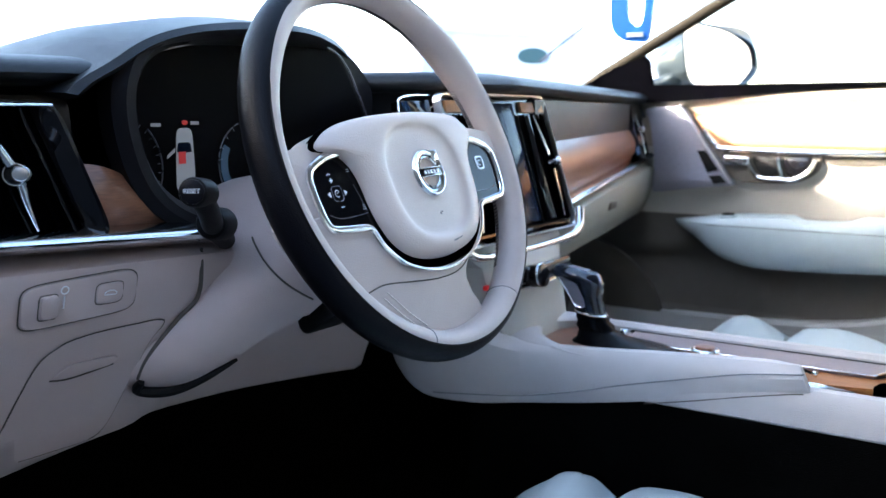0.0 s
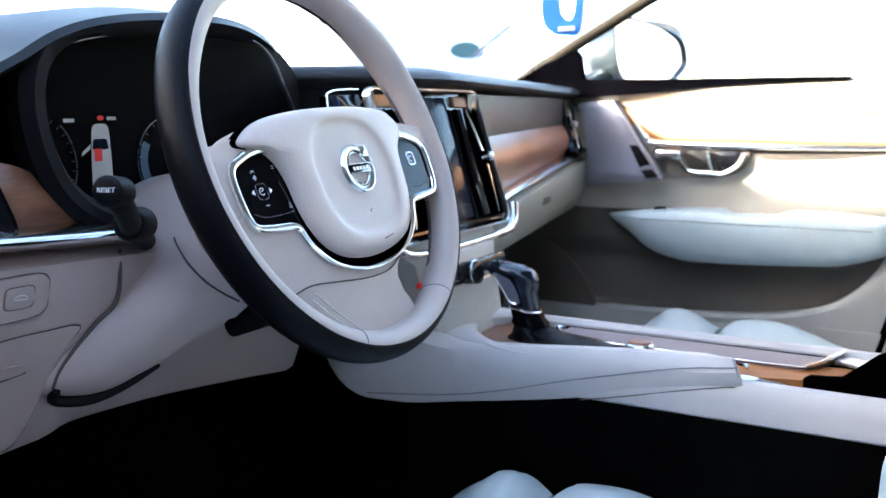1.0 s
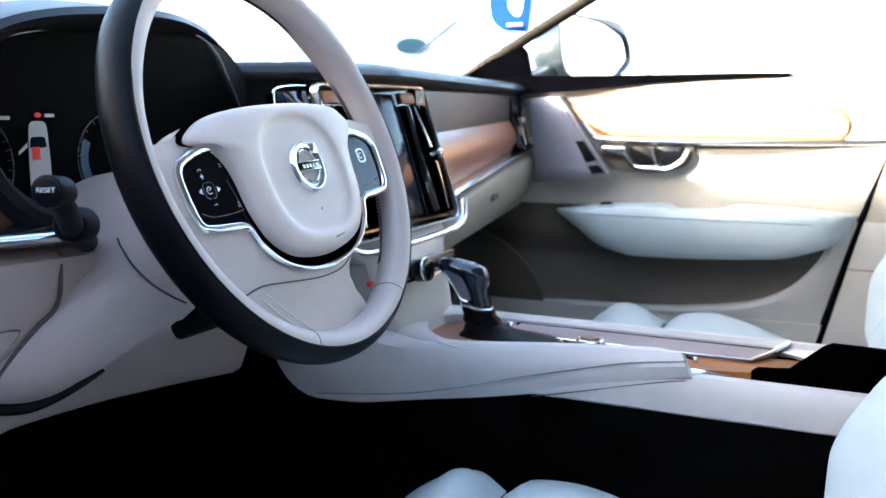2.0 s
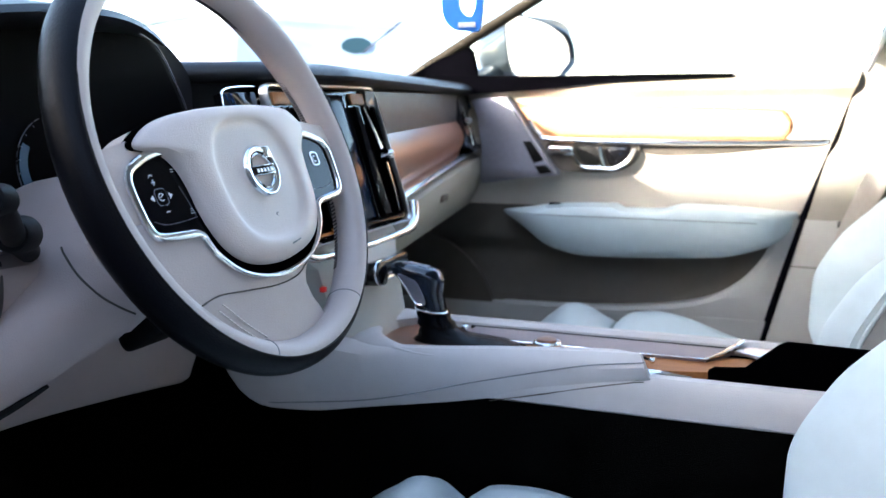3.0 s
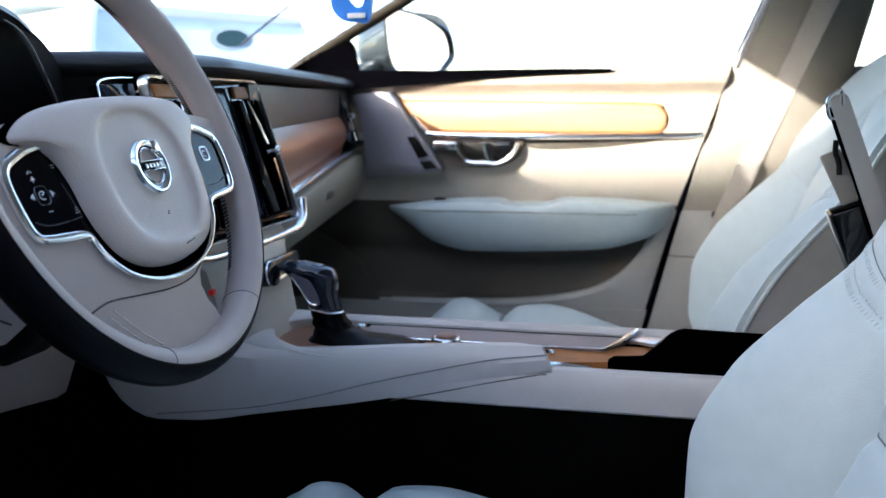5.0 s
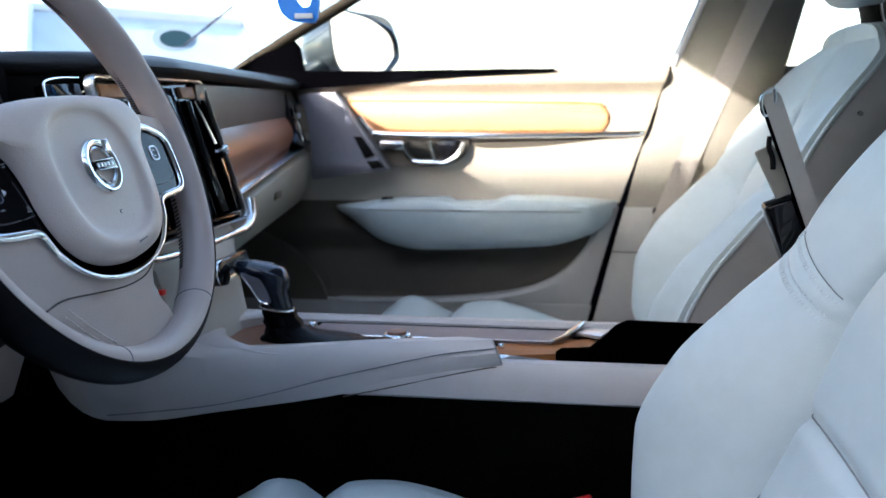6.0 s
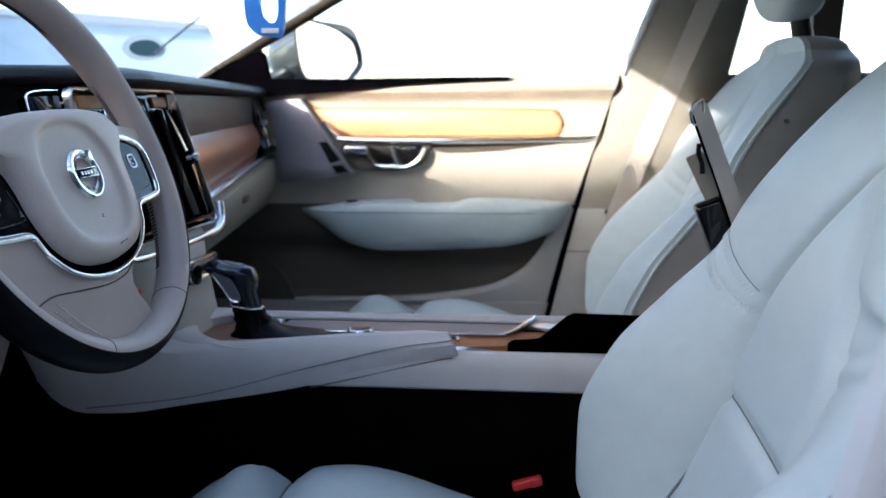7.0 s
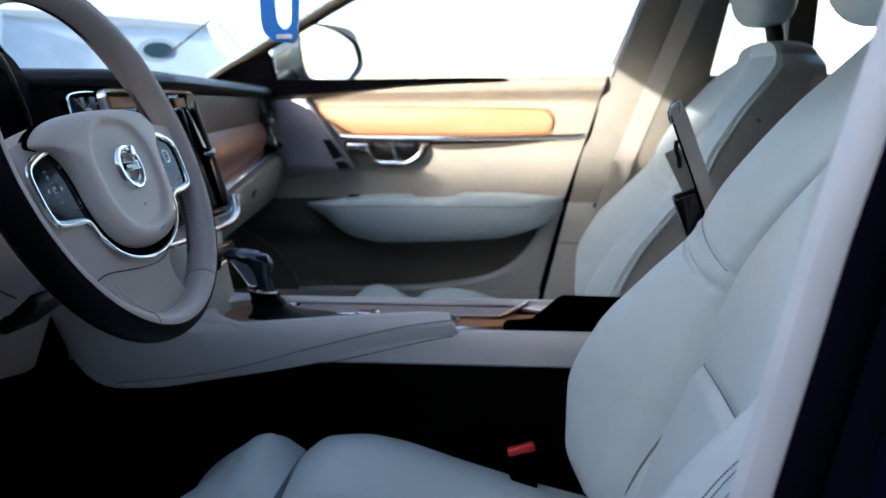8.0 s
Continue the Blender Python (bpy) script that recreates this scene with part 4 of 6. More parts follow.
# spokes with black switch panels, each inside one chrome frame that runs on below the cover
frame_half = [(-0.098, 0.0120), (-0.106, 0.0125), (-0.118, 0.0105), (-0.128, 0.0073), (-0.139, 0.0025), (-0.1445, -0.0045), (-0.1455, -0.016), (-0.1445, -0.030), (-0.1425, -0.041), (-0.138, -0.0480), (-0.128, -0.0505), (-0.110, -0.0520), (-0.097, -0.0528), (-0.0895, -0.0560), (-0.0860, -0.0630), (-0.0800, -0.0735), (-0.0610, -0.0900), (-0.0330, -0.1005), (0, -0.1045)]
frame_line = smooth_path(frame_half + [(-u, v) for u, v in frame_half[-2::-1]], 5)
part("spoke_trim", tube([wp(u, v, 0.0095) for u, v in frame_line], [0.0036 - 0.0018 * ease(1.6 - abs(u) / 0.07) for u, v in frame_line], 10, flat=0.7, up=tuple(WM.col[2].xyz)), CHROME, wheel, "satin chrome frame round switches and cover")
for s in (-1, 1):
    spoke = smooth_path([(s * 0.060, 0.026), (s * 0.11, 0.026), (s * 0.150, 0.020), (s * 0.168, 0.014), (s * 0.168, -0.036 if s < 0 else -0.022), (s * 0.150, -0.052 if s < 0 else -0.043), (s * 0.10, -0.054 if s < 0 else -0.048), (s * 0.060, -0.054)], 4, True)
    arm = part("spoke", slab(spoke, lambda u, v, w: wp(u, v, w + 0.0065), 0.028, 0.006, 3), LEATHER_WARM, wheel)
    key_outline = [(s * -u, v) for u, v in smooth_path(frame_half[:14] + [(-0.070, -0.058), (-0.070, 0.008)], 5)]
    keys = part("switch_panel", slab(key_outline, lambda u, v, w: wp(u, v, w + 0.0085), 0.006, 0.001), SWITCH, arm, "gloss black switch panel")
    cu, cv = s * 0.1165, -0.0207 if s < 0 else -0.0130
    part("key_ring", tube([wp(cu + a, cv + b, 0.0087) for a, b in oval(0.0062, 0.0064, 32, 4)], 0.0004 if s < 0 else 0.0009, 6, True), ALU if s > 0 else SATIN_DARK, keys)
    part("key_mark", tube([wp(cu + a, cv + b, 0.0087) for a, b in oval(0.0030, 0.0028, 20, 2)][2:18], 0.0004, 5), WHITE_PRINT, keys)
    part("key_gap", tube([wp(s * -u, v, 0.0086) for u, v in smooth_path([(-0.086, -0.0405), (-0.100, -0.0415), (-0.122, -0.0412), (-0.134, -0.037)], 5)], 0.0004, 5), SATIN_DARK, keys)
    part("key_gap", tube([wp(s * -u, v, 0.0086) for u, v in smooth_path([(-0.0935, -0.015), (-0.0895, -0.028), (-0.0870, -0.0395)], 5)], 0.0004, 5), SATIN_DARK, keys)
    if s < 0:
        part("key_mark", tube([wp(cu - 0.0005, cv, 0.0087), wp(cu + 0.0024, cv + 0.0018, 0.0087)], 0.0004, 5), WHITE_PRINT, keys)
        for d in (-1, 1):
            part("arrow_mark", slab([(cu + d * 0.0088, cv + 0.0024), (cu + d * 0.0122, cv), (cu + d * 0.0088, cv - 0.0024)][::-d], lambda u, v, w: wp(u, v, w + 0.0090), 0.0006, 0), WHITE_PRINT, keys)
        part("plus_mark", moved(rbox((0.0042, 0.0007, 0.0008), (cu - 0.003, cv + 0.0115, 0.0088), 0.0002), WM), WHITE_PRINT, keys)
        part("plus_mark", moved(rbox((0.0007, 0.0042, 0.0008), (cu - 0.003, cv + 0.0115, 0.0088), 0.0002), WM), WHITE_PRINT, keys)
        part("resume_mark", tube([wp(cu - 0.0035 + a, cv + 0.0155 + b, 0.0087) for a, b in oval(0.0020, 0.0017, 16, 2)][1:9], 0.00035, 4), WHITE_PRINT, keys)
        part("minus_mark", moved(rbox((0.0038, 0.0007, 0.0008), (cu + 0.001, cv - 0.0115, 0.0088), 0.0002), WM), WHITE_PRINT, keys)
        for j in range(3):
            part("speech_mark", moved(rbox((0.0042 - 0.0010 * j, 0.0006, 0.0008), (-0.0892, -0.0370 + 0.0017 * j, 0.0088), 0.0002), WM), WHITE_PRINT, keys)
        for j in range(2):
            part("distance_mark", moved(rbox((0.0030, 0.0006, 0.0008), (-0.0950, -0.0035 + 0.0018 * j, 0.0088), 0.0002), WM), WHITE_PRINT, keys)
# lower spoke with its stitched cover and the trim line round the pad
def low_w(v):
    """How proud the lower spoke stands at height v on the wheel."""
    return along(v, [(-0.17, -0.003), (-0.135, -0.001), (-0.110, 0.0045), (-0.09, 0.0072), (-0.03, 0.0078)])


low = smooth_path([(-0.158, -0.038), (-0.09, -0.045), (-0.05, -0.085), (0.0, -0.096), (0.05, -0.075), (0.084, -0.045), (0.078, -0.066), (0.058, -0.090), (0.034, -0.108), (0.034, -0.125), (0.050, -0.158), (0.0, -0.166), (-0.045, -0.157), (-0.086, -0.138), (-0.119, -0.110), (-0.146, -0.072)], 4, True)
lower = part("lower_spoke", slab(low, lambda u, v, w: wp(u, v, w + low_w(v)), 0.02, 0.004, 3), RIM_LEATHER, wheel, "stitched lower spoke")
part("pad_gap", slab([(u * 1.03, v - 0.0080 * ease(-v / 0.09) + 0.0005) for u, v in pad_outline], lambda u, v, w: wp(u, v, w + 0.0086), 0.006, 0.001), DEEP_BLACK, wheel, "black gap round the cover")
part("spoke_back", slab(smooth_path([(-0.166, -0.030), (-0.10, -0.045), (0.0, -0.09), (0.020, -0.108), (0.0, -0.14), (-0.030, -0.164), (-0.075, -0.148), (-0.115, -0.120), (-0.152, -0.072)], 4, True), lambda u, v, w: wp(u, v, w - 0.004), 0.02, 0.004), RIM_LEATHER, wheel)


seam = smooth_path([(-0.1155, -0.1045), (-0.0935, -0.1021), (-0.058, -0.1062), (-0.019, -0.1108), (0.008, -0.1112), (0.026, -0.1085), (0.042, -0.1010)], 5)
part("spoke_seam", tube([wp(u, v, low_w(v) + 0.0003) for u, v in seam], 0.0007, 6), DOOR_DARK, lower)
for row in (0, 1):
    for k in range(13):
        u, v = mix(-0.092, -0.048, k / 12) - 0.0055 * row, mix(-0.110, -0.146, k / 12) - 0.0038 * row
        part("stitch", tube([wp(u - 0.0013, v + 0.001, low_w(v) + 0.0008), wp(u + 0.0013, v - 0.001, low_w(v) + 0.0008)], 0.0008, 4), THREAD, lower)
part("hub_back", moved(slab(oval(0.075, 0.06, 32, 2.4, (0, -0.02)), lambda u, v, w: (u, v, w), 0.03, 0.004), WM @ Matrix.Translation((0, 0, -0.012))), BLACK, wheel)

# ---- centre console ----
console = thing("center_console", "warm grey centre console with walnut and a roller cover", "center console")
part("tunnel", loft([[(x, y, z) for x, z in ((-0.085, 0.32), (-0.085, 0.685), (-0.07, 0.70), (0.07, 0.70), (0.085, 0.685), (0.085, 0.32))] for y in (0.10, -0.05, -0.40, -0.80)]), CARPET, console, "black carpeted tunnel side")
# near side wrap: a tapered leather-like shell that flares at its front
rings = []
for k in range(41):
    t = k / 40
    y = mix(0.205, -0.300, t)
    flare = 0.050 * (1 - ease(t / 0.55))
    top = along(y, [(-0.300, 0.737), (-0.15, 0.7265), (-0.05, 0.718), (0.01, 0.716), (0.04, 0.719), (0.08, 0.730), (0.13, 0.743), (0.205, 0.752)])
    bot = along(y, [(-0.302, 0.7075), (-0.244, 0.694), (-0.18, 0.6775), (-0.114, 0.662), (-0.044, 0.649), (0.02, 0.641), (0.08, 0.635), (0.13, 0.637), (0.155, 0.647), (0.178, 0.672), (0.205, 0.735)])
    x = -0.092 - flare
    xi = -0.066 - 0.5 * flare
    xi = mix(xi, x + 0.012, ease((t - 0.93) / 0.07))
    mid = mix(bot, top, 0.55)
    slant = 0.013 * ease(t * 3 - 2)
    rings.append([(a, b - slant * (top - c) / (top - bot), c) for a, b, c in ((xi, y, top - 0.012), (xi + 0.001, y, top - 0.003), (xi - 0.006, y, top), (mix(xi, x, 0.6), y, top - 0.001), (x + 0.003, y, top - 0.009), (x - 0.002, y, mid), (x, y, mix(bot, mid, 0.4)), (x + 0.004, y, bot + 0.002), (x + 0.012, y, bot), (xi, y, bot))])
wrap_low = [(-0.302, 0.7075), (-0.244, 0.694), (-0.18, 0.6775), (-0.114, 0.662)]
# the wrap's shadow on the rail, drawn as a thin dark rod
part("wrap_shade", tube([(-0.0905, y, along(y, wrap_low) - 0.0006) for y in np.linspace(-0.135, -0.306, 18)], 0.0007, 6), DOOR_DARK, console, "shadow line drawn below the wrap")
part("side_wrap", loft(rings), CONSOLE_LEATHER, console, "stitched leather side wrap")
wrap_seam = smooth_path([(-0.1425, 0.12, 0.650), (-0.1185, 0.02, 0.6565), (-0.1045, -0.047, 0.6685), (-0.0955, -0.116, 0.6868), (-0.0945, -0.18, 0.7035), (-0.0945, -0.244, 0.7195), (-0.0935, -0.298, 0.7275), (-0.0935, -0.306, 0.7287)], 6)
part("wrap_seam", tube(wrap_seam, 0.0008, 6), SEAM, console)
# side rail below and behind the wrap
rail = []
for k in range(21):
    t = k / 20
    y = mix(0.08, -0.80, t)
    rail.append([(-0.070, y, 0.708), (-0.078, y, 0.713), (-0.085, y, 0.711), (-0.090, y, 0.704), (-0.091, y, 0.688), (-0.0885, y, 0.670), (-0.080, y, 0.663), (-0.065, y, 0.662)])
part("side_rail", loft(rail), CONSOLE_LEATHER, console, "warm grey rail")
rail = [[(0.062, y, 0.700), (0.064, y, 0.7145), (0.070, y, 0.719), (0.088, y, 0.717), (0.097, y, 0.709), (0.098, y, 0.69), (0.09, y, 0.672), (0.062, y, 0.67)] for y in (0.03, -0.05, -0.2, -0.4, -0.6, -0.80)]
part("side_rail", loft(rail), CONSOLE_LEATHER, console, "warm grey rail")
nose = []
for k in range(33):
    a = math.pi * k / 32
    c = (0.0 + 0.076 * math.cos(a), -0.044 + 0.076 * math.sin(a))
    s = math.sin(a)
    nose.append([(c[0], c[1], 0.70), (c[0], c[1], 0.711 + 0.009 * s), (c[0] * 1.03, c[1] + 0.004 * s, 0.7135 + 0.011 * s), (c[0] * 1.08, c[1] + 0.018 * s, 0.714 + 0.015 * s), (c[0] * 1.16, c[1] + 0.05 * s, 0.712 + 0.020 * s), (c[0] * (1.16 + 0.14 * s), c[1] + 0.075 * s, 0.708 + 0.022 * s), (c[0] * (1.16 + 0.30 * s), c[1] + 0.10 * s, 0.702 + 0.021 * s), (c[0] * (1.16 + 0.36 * s), c[1] + 0.115 * s, 0.68)])
nose = [[(p[0], p[1] - 0.16, p[2] - 0.004) for p in nose[0]]] + nose + [[(p[0], p[1] - 0.16, p[2] - 0.004) for p in nose[-1]]]
part("front_rim", loft(nose), CONSOLE_LEATHER, console, "pale rim curving round the front")
part("wood_inlay", slab(smooth_path([(-0.028, -0.378), (0.0, -0.420), (0.034, -0.425), (0.034, -0.30), (0.058, -0.05), (0.060, 0.01), (0.03, 0.05), (-0.03, 0.05), (-0.066, 0.01), (-0.066, -0.15), (-0.052, -0.27), (-0.043, -0.32)], 4, True), lambda u, v, w: (u, v, 0.7075 + w), 0.012, 0.001), WOOD_CONSOLE, console, "walnut inlay")
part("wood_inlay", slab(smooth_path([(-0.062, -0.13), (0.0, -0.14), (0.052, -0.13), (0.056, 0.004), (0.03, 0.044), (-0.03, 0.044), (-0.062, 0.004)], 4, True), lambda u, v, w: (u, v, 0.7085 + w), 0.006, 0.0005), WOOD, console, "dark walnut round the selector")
part("roller_cover", slab([(0.006, -0.067), (0.006, -0.360), (0.022, -0.370), (0.040, -0.380), (0.058, -0.387), (0.058, -0.067)], lambda u, v, w: (u, v, 0.7120 + w), 0.006, 0.001), ROLLER, console, "mauve-grey roller cover")
part("cover_groove", rbox((0.004, 0.33, 0.006), (0.060, -0.225, 0.7095), 0.001), BLACK, console)
sweep_edge = smooth_path([(0.004, -0.05, 0.7115), (0.004, -0.20, 0.7115), (0.004, -0.345, 0.7115), (0.009, -0.362, 0.7120), (0.024, -0.375, 0.7140), (0.044, -0.386, 0.7175), (0.066, -0.394, 0.7195)], 8)
part("cover_edge", tube(sweep_edge, [0.0013 + 0.0032 * ease((-0.355 - p[1]) / 0.02) for p in sweep_edge], 8, flat=0.6), CHROME, console, "chrome edge line sweeping round the cover")
part("cover_end", slab([(0.040, -0.388), (0.024, -0.417), (0.061, -0.430), (0.064, -0.398)], lambda u, v, w: (u, v, 0.7150 + w), 0.004, 0.001), ALU, console, "pale metal end plate")
part("tray_edge", slab([(-0.0705, -0.285), (-0.0705, -0.352), (-0.067, -0.352), (-0.060, -0.315), (-0.058, -0.285)], lambda u, v, w: (u, v, 0.7105 + 0.2 * (u + 0.07) + w), 0.003, 0.0008), CHROME, console, "bright tray edge")
part("tray_hook", tube([(-0.0150, -0.285, 0.713), (-0.0205, -0.294, 0.7135), (-0.0262, -0.3030, 0.713)], 0.0016, 8), BLACK, console)
part("hook_tip", tube([(-0.0255, -0.3015, 0.7132), (-0.0268, -0.3038, 0.7132), (-0.0285, -0.3065, 0.7130), (-0.0295, -0.3080, 0.7130)], [0.0016, 0.0034, 0.0034, 0.0012], 12), CHROME, console)
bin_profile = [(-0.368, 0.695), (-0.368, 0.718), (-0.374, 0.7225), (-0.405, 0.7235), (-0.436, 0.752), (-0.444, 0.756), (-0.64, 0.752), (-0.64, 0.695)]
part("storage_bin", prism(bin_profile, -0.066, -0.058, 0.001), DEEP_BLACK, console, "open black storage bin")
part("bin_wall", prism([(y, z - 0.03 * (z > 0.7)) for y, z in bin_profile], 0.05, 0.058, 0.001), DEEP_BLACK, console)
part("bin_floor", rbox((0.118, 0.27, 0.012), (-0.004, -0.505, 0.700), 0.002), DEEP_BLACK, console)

# gear selector
gear = thing("gear_selector", "gloss black gear selector with a pleated leather boot", "gear selector")
rings = []
for y, z, w, d in ((-0.082, 0.7065, 0.033, 0.074), (-0.078, 0.7115, 0.030, 0.066), (-0.062, 0.714, 0.026, 0.046), (-0.050, 0.7165, 0.023, 0.034), (-0.045, 0.721, 0.021, 0.028), (-0.041, 0.7245, 0.018, 0.0225), (-0.038, 0.730, 0.019, 0.0235), (-0.036, 0.735, 0.0162, 0.020), (-0.034, 0.741, 0.0165, 0.0205), (-0.032, 0.747, 0.015, 0.0185)):
    rings.append([(-0.008 + a + 0.0010 * math.sin(9 * i + 40 * z), y + b, z) for i, (a, b) in enumerate(oval(w, d, 36, 2.4))])
part("boot", loft(rings), BOOT_LEATHER, gear, "black leather boot")
rings = []
for (y, z), d, h in zip(smooth_path([(-0.029, 0.744), (-0.025, 0.758), (-0.018, 0.772), (-0.011, 0.784), (-0.008, 0.791)], 3), [0.0185, 0.0185, 0.019, 0.0195, 0.0205, 0.022, 0.024, 0.027, 0.030, 0.0325, 0.034, 0.0345, 0.034], range(13)):
    rings.append([(-0.008 + a, y + b - 0.004, z + b * 0.16) for a, b in oval(0.015 + 0.0004 * h, d, 28, 2.6)])
rings.append([(-0.008 + a, -0.013 + b, 0.7985 + b * 0.16) for a, b in oval(0.017, 0.029, 28, 2.4)])
rings.append([(-0.008 + a, -0.013 + b, 0.8005 + b * 0.16) for a, b in oval(0.009, 0.018, 28, 2.4)])
part("knob", loft(rings), GRIP, gear, "blue-black gloss grip", 60)
part("knob_top", rbox((0.014, 0.026, 0.002), (-0.008, -0.015, 0.8002), 0.0008, (9, 0, 0)), SATIN_DARK, gear)
part("knob_side", slab(smooth_path([(0.002, 0.790), (-0.018, 0.788), (-0.030, 0.770), (-0.034, 0.755), (-0.022, 0.757), (-0.012, 0.772)], 4, True), lambda u, v, w: (-0.0268 - w, u + 0.004, v), 0.003, 0.001), SPEAKER, gear, "satin side inlay")
part("inlay_edge", tube([(-0.0272, u + 0.004, v) for u, v in smooth_path([(-0.031, 0.7545), (-0.022, 0.757), (-0.012, 0.772), (-0.005, 0.781), (0.000, 0.788)], 4)], 0.0012, 6), CHROME, gear)
part("collar", tube([(-0.008 + a, -0.032 + b, 0.746 + b * 0.15) for a, b in oval(0.0165, 0.0200, 28, 2.4)], 0.0015, 8, True), CHROME, gear)

dial = thing("start_dial", "small ringed start knob with a copper top", "knob")
part("dial_ring", tube([(-0.012 + a, -0.180 + b, 0.7175) for a, b in oval(0.0142, 0.0142, 28, 2)], 0.003, 8, True), CHROME, dial)
part("dial_top", cyl(0.0120, 0.012, pose(-0.012, -0.180, 0.7235), 24, 0.002), WOOD, dial)
part("dial_key", cyl(0.006, 0.014, pose(0.030, -0.062, 0.720), 20, 0.002), CHROME, dial)

lid = thing("console_lid", "grey padded armrest lid standing open", "armrest lid")
LID = basis((0.0, -0.6076, 0.924), (1, 0, 0), (0, 0.347, 0.938), (0, -0.938, 0.347))
part("pad", moved(slab([(a - 0.090, b - 0.070) for a, b in oval(0.008, 0.148, 48, 4)], lambda u, v, w: (u, v, w), 0.017, 0.005, 3), LID), PILLAR, lid, "grey padded shell")
part("liner", moved(slab([(a - 0.089, b - 0.072) for a, b in oval(0.007, 0.142, 40, 6)], lambda u, v, w: (u, v, w), 0.006, 0.002), LID @ pose(0, -0.144, -0.0185, 180, 0, 0)), DEEP_BLACK, lid, "black inner liner")
part("latch", moved(tube(smooth_path([(-0.094, 0.059, -0.020), (-0.094, 0.076, -0.0175), (-0.094, 0.081, -0.004), (-0.094, 0.064, -0.009)], 4, True), 0.0019, 8, True), LID), CHROME, lid, "chrome latch loop")
part("hinge_plate", moved(rbox((0.006, 0.052, 0.019), (-0.088, 0.003, -0.027), 0.002, (-6, 0, 0)), LID), PILLAR_DARK, lid, "taupe hinge cover")
part("hinge", moved(tube(smooth_path([(-0.092, 0.038, -0.021), (-0.092, 0.028, -0.025), (-0.092, 0.017, -0.025), (-0.092, 0.006, -0.028)], 4), 0.0026, 8), LID), BLACK, lid)
part("tray", moved(rbox((0.032, 0.14, 0.034), (-0.074, -0.097, -0.029), 0.004), LID), PIANO, lid, "gloss black tray in the lid")
part("tray_lip", moved(rbox((0.012, 0.004, 0.026), (-0.085, -0.0255, -0.032), 0.0015), LID), BLACK, lid)

buckle = thing("belt_buckle", "red release button on a black belt buckle", "belt buckle")
part("button", rbox((0.012, 0.034, 0.011), (-0.130, -0.394, 0.5755), 0.003, (-16, 0, 4)), RED, buckle, "red button")
part("case", rbox((0.016, 0.030, 0.05), (-0.131, -0.394, 0.546), 0.004, (-16, 0, 4)), DEEP_BLACK, buckle)


# ---- front seats ----
BACK_C = [(0.54, -0.508), (0.62, -0.535), (0.70, -0.566), (0.736, -0.580), (0.834, -0.617), (0.933, -0.664), (1.02, -0.712), (1.075, -0.745)]
BACK_B = [(0.54, -0.47), (0.602, -0.447), (0.67, -0.449), (0.743, -0.482), (0.802, -0.536), (0.853, -0.586), (0.902, -0.612), (0.944, -0.642), (0.997, -0.690), (1.039, -0.735), (1.075, -0.765)]


def bell(x, c, w):
    return math.exp(-((x - c) / w) ** 2)


BROAD = [(0.54, 0.235), (0.70, 0.250), (0.80, 0.255), (0.90, 0.255), (0.97, 0.250), (1.02, 0.245), (1.05, 0.220), (1.078, 0.145)]
HALF = [(0.54, 0.235), (0.70, 0.250), (0.80, 0.252), (0.90, 0.235), (1.0, 0.200), (1.05, 0.165), (1.078, 0.115)]


def seam_q(z):
    """Where the seam between centre panel and bolster runs; above the panel the two shoulder wings meet."""
    return along(z, [(0.56, 0.56), (0.60, 0.52), (0.66, 0.465), (0.72, 0.43), (0.78, 0.425), (0.82, 0.40), (0.85, 0.345), (0.88, 0.26), (0.91, 0.16), (0.935, 0.07), (0.95, 0.03), (1.078, 0.03)])


def back_y(a, z, inner_side):
    """The backrest's front at a (-1 to 1 across) and height z."""
    yc, yb = along(z, BACK_C), along(z, BACK_B)
    q = abs(a)
    if a * inner_side < 0 and inner_side > 0:
        yb -= 0.045 * bell(z, 0.83, 0.09) * (1 - ease((z - 0.852) / 0.028)) + 0.026 * bell(z, 0.70, 0.09)     # the outer bolster is shallower below its wing
    sq = min(seam_q(z), 0.46)
    f = max(0.0, min(1.0, (q - sq) / (0.84 - sq)))
    rise = mix(ease(f), f ** 0.6, 0.55 if a * inner_side > 0 else 0.55 * ease((z - 0.83) / 0.04)) * (1 - 0.30 * ease((q - 0.84) / 0.16))
    y = mix(yc, yb, rise)
    y -= (0.009 * bell(q, seam_q(z), 0.038) + 0.005 * bell(q, seam_q(z), 0.020)) * (1 - 0.75 * ease((z - 0.95) / 0.06))
    if q < seam_q(z):
        y -= 0.007 * bell(z, 0.737 - 0.03 * q * q, 0.008)
        y += 0.010 * (1 - (q / 0.46) ** 2 if q < 0.46 else 0) * bell(z, 0.63, 0.07) + 0.008 * (1 - (q / 0.46) ** 2 if q < 0.46 else 0) * bell(z, 0.85, 0.12)
    else:
        for zz in (0.831, 0.851):
            y -= 0.003 * bell(z, zz + 0.10 * (q - 0.7), 0.004)
    return y


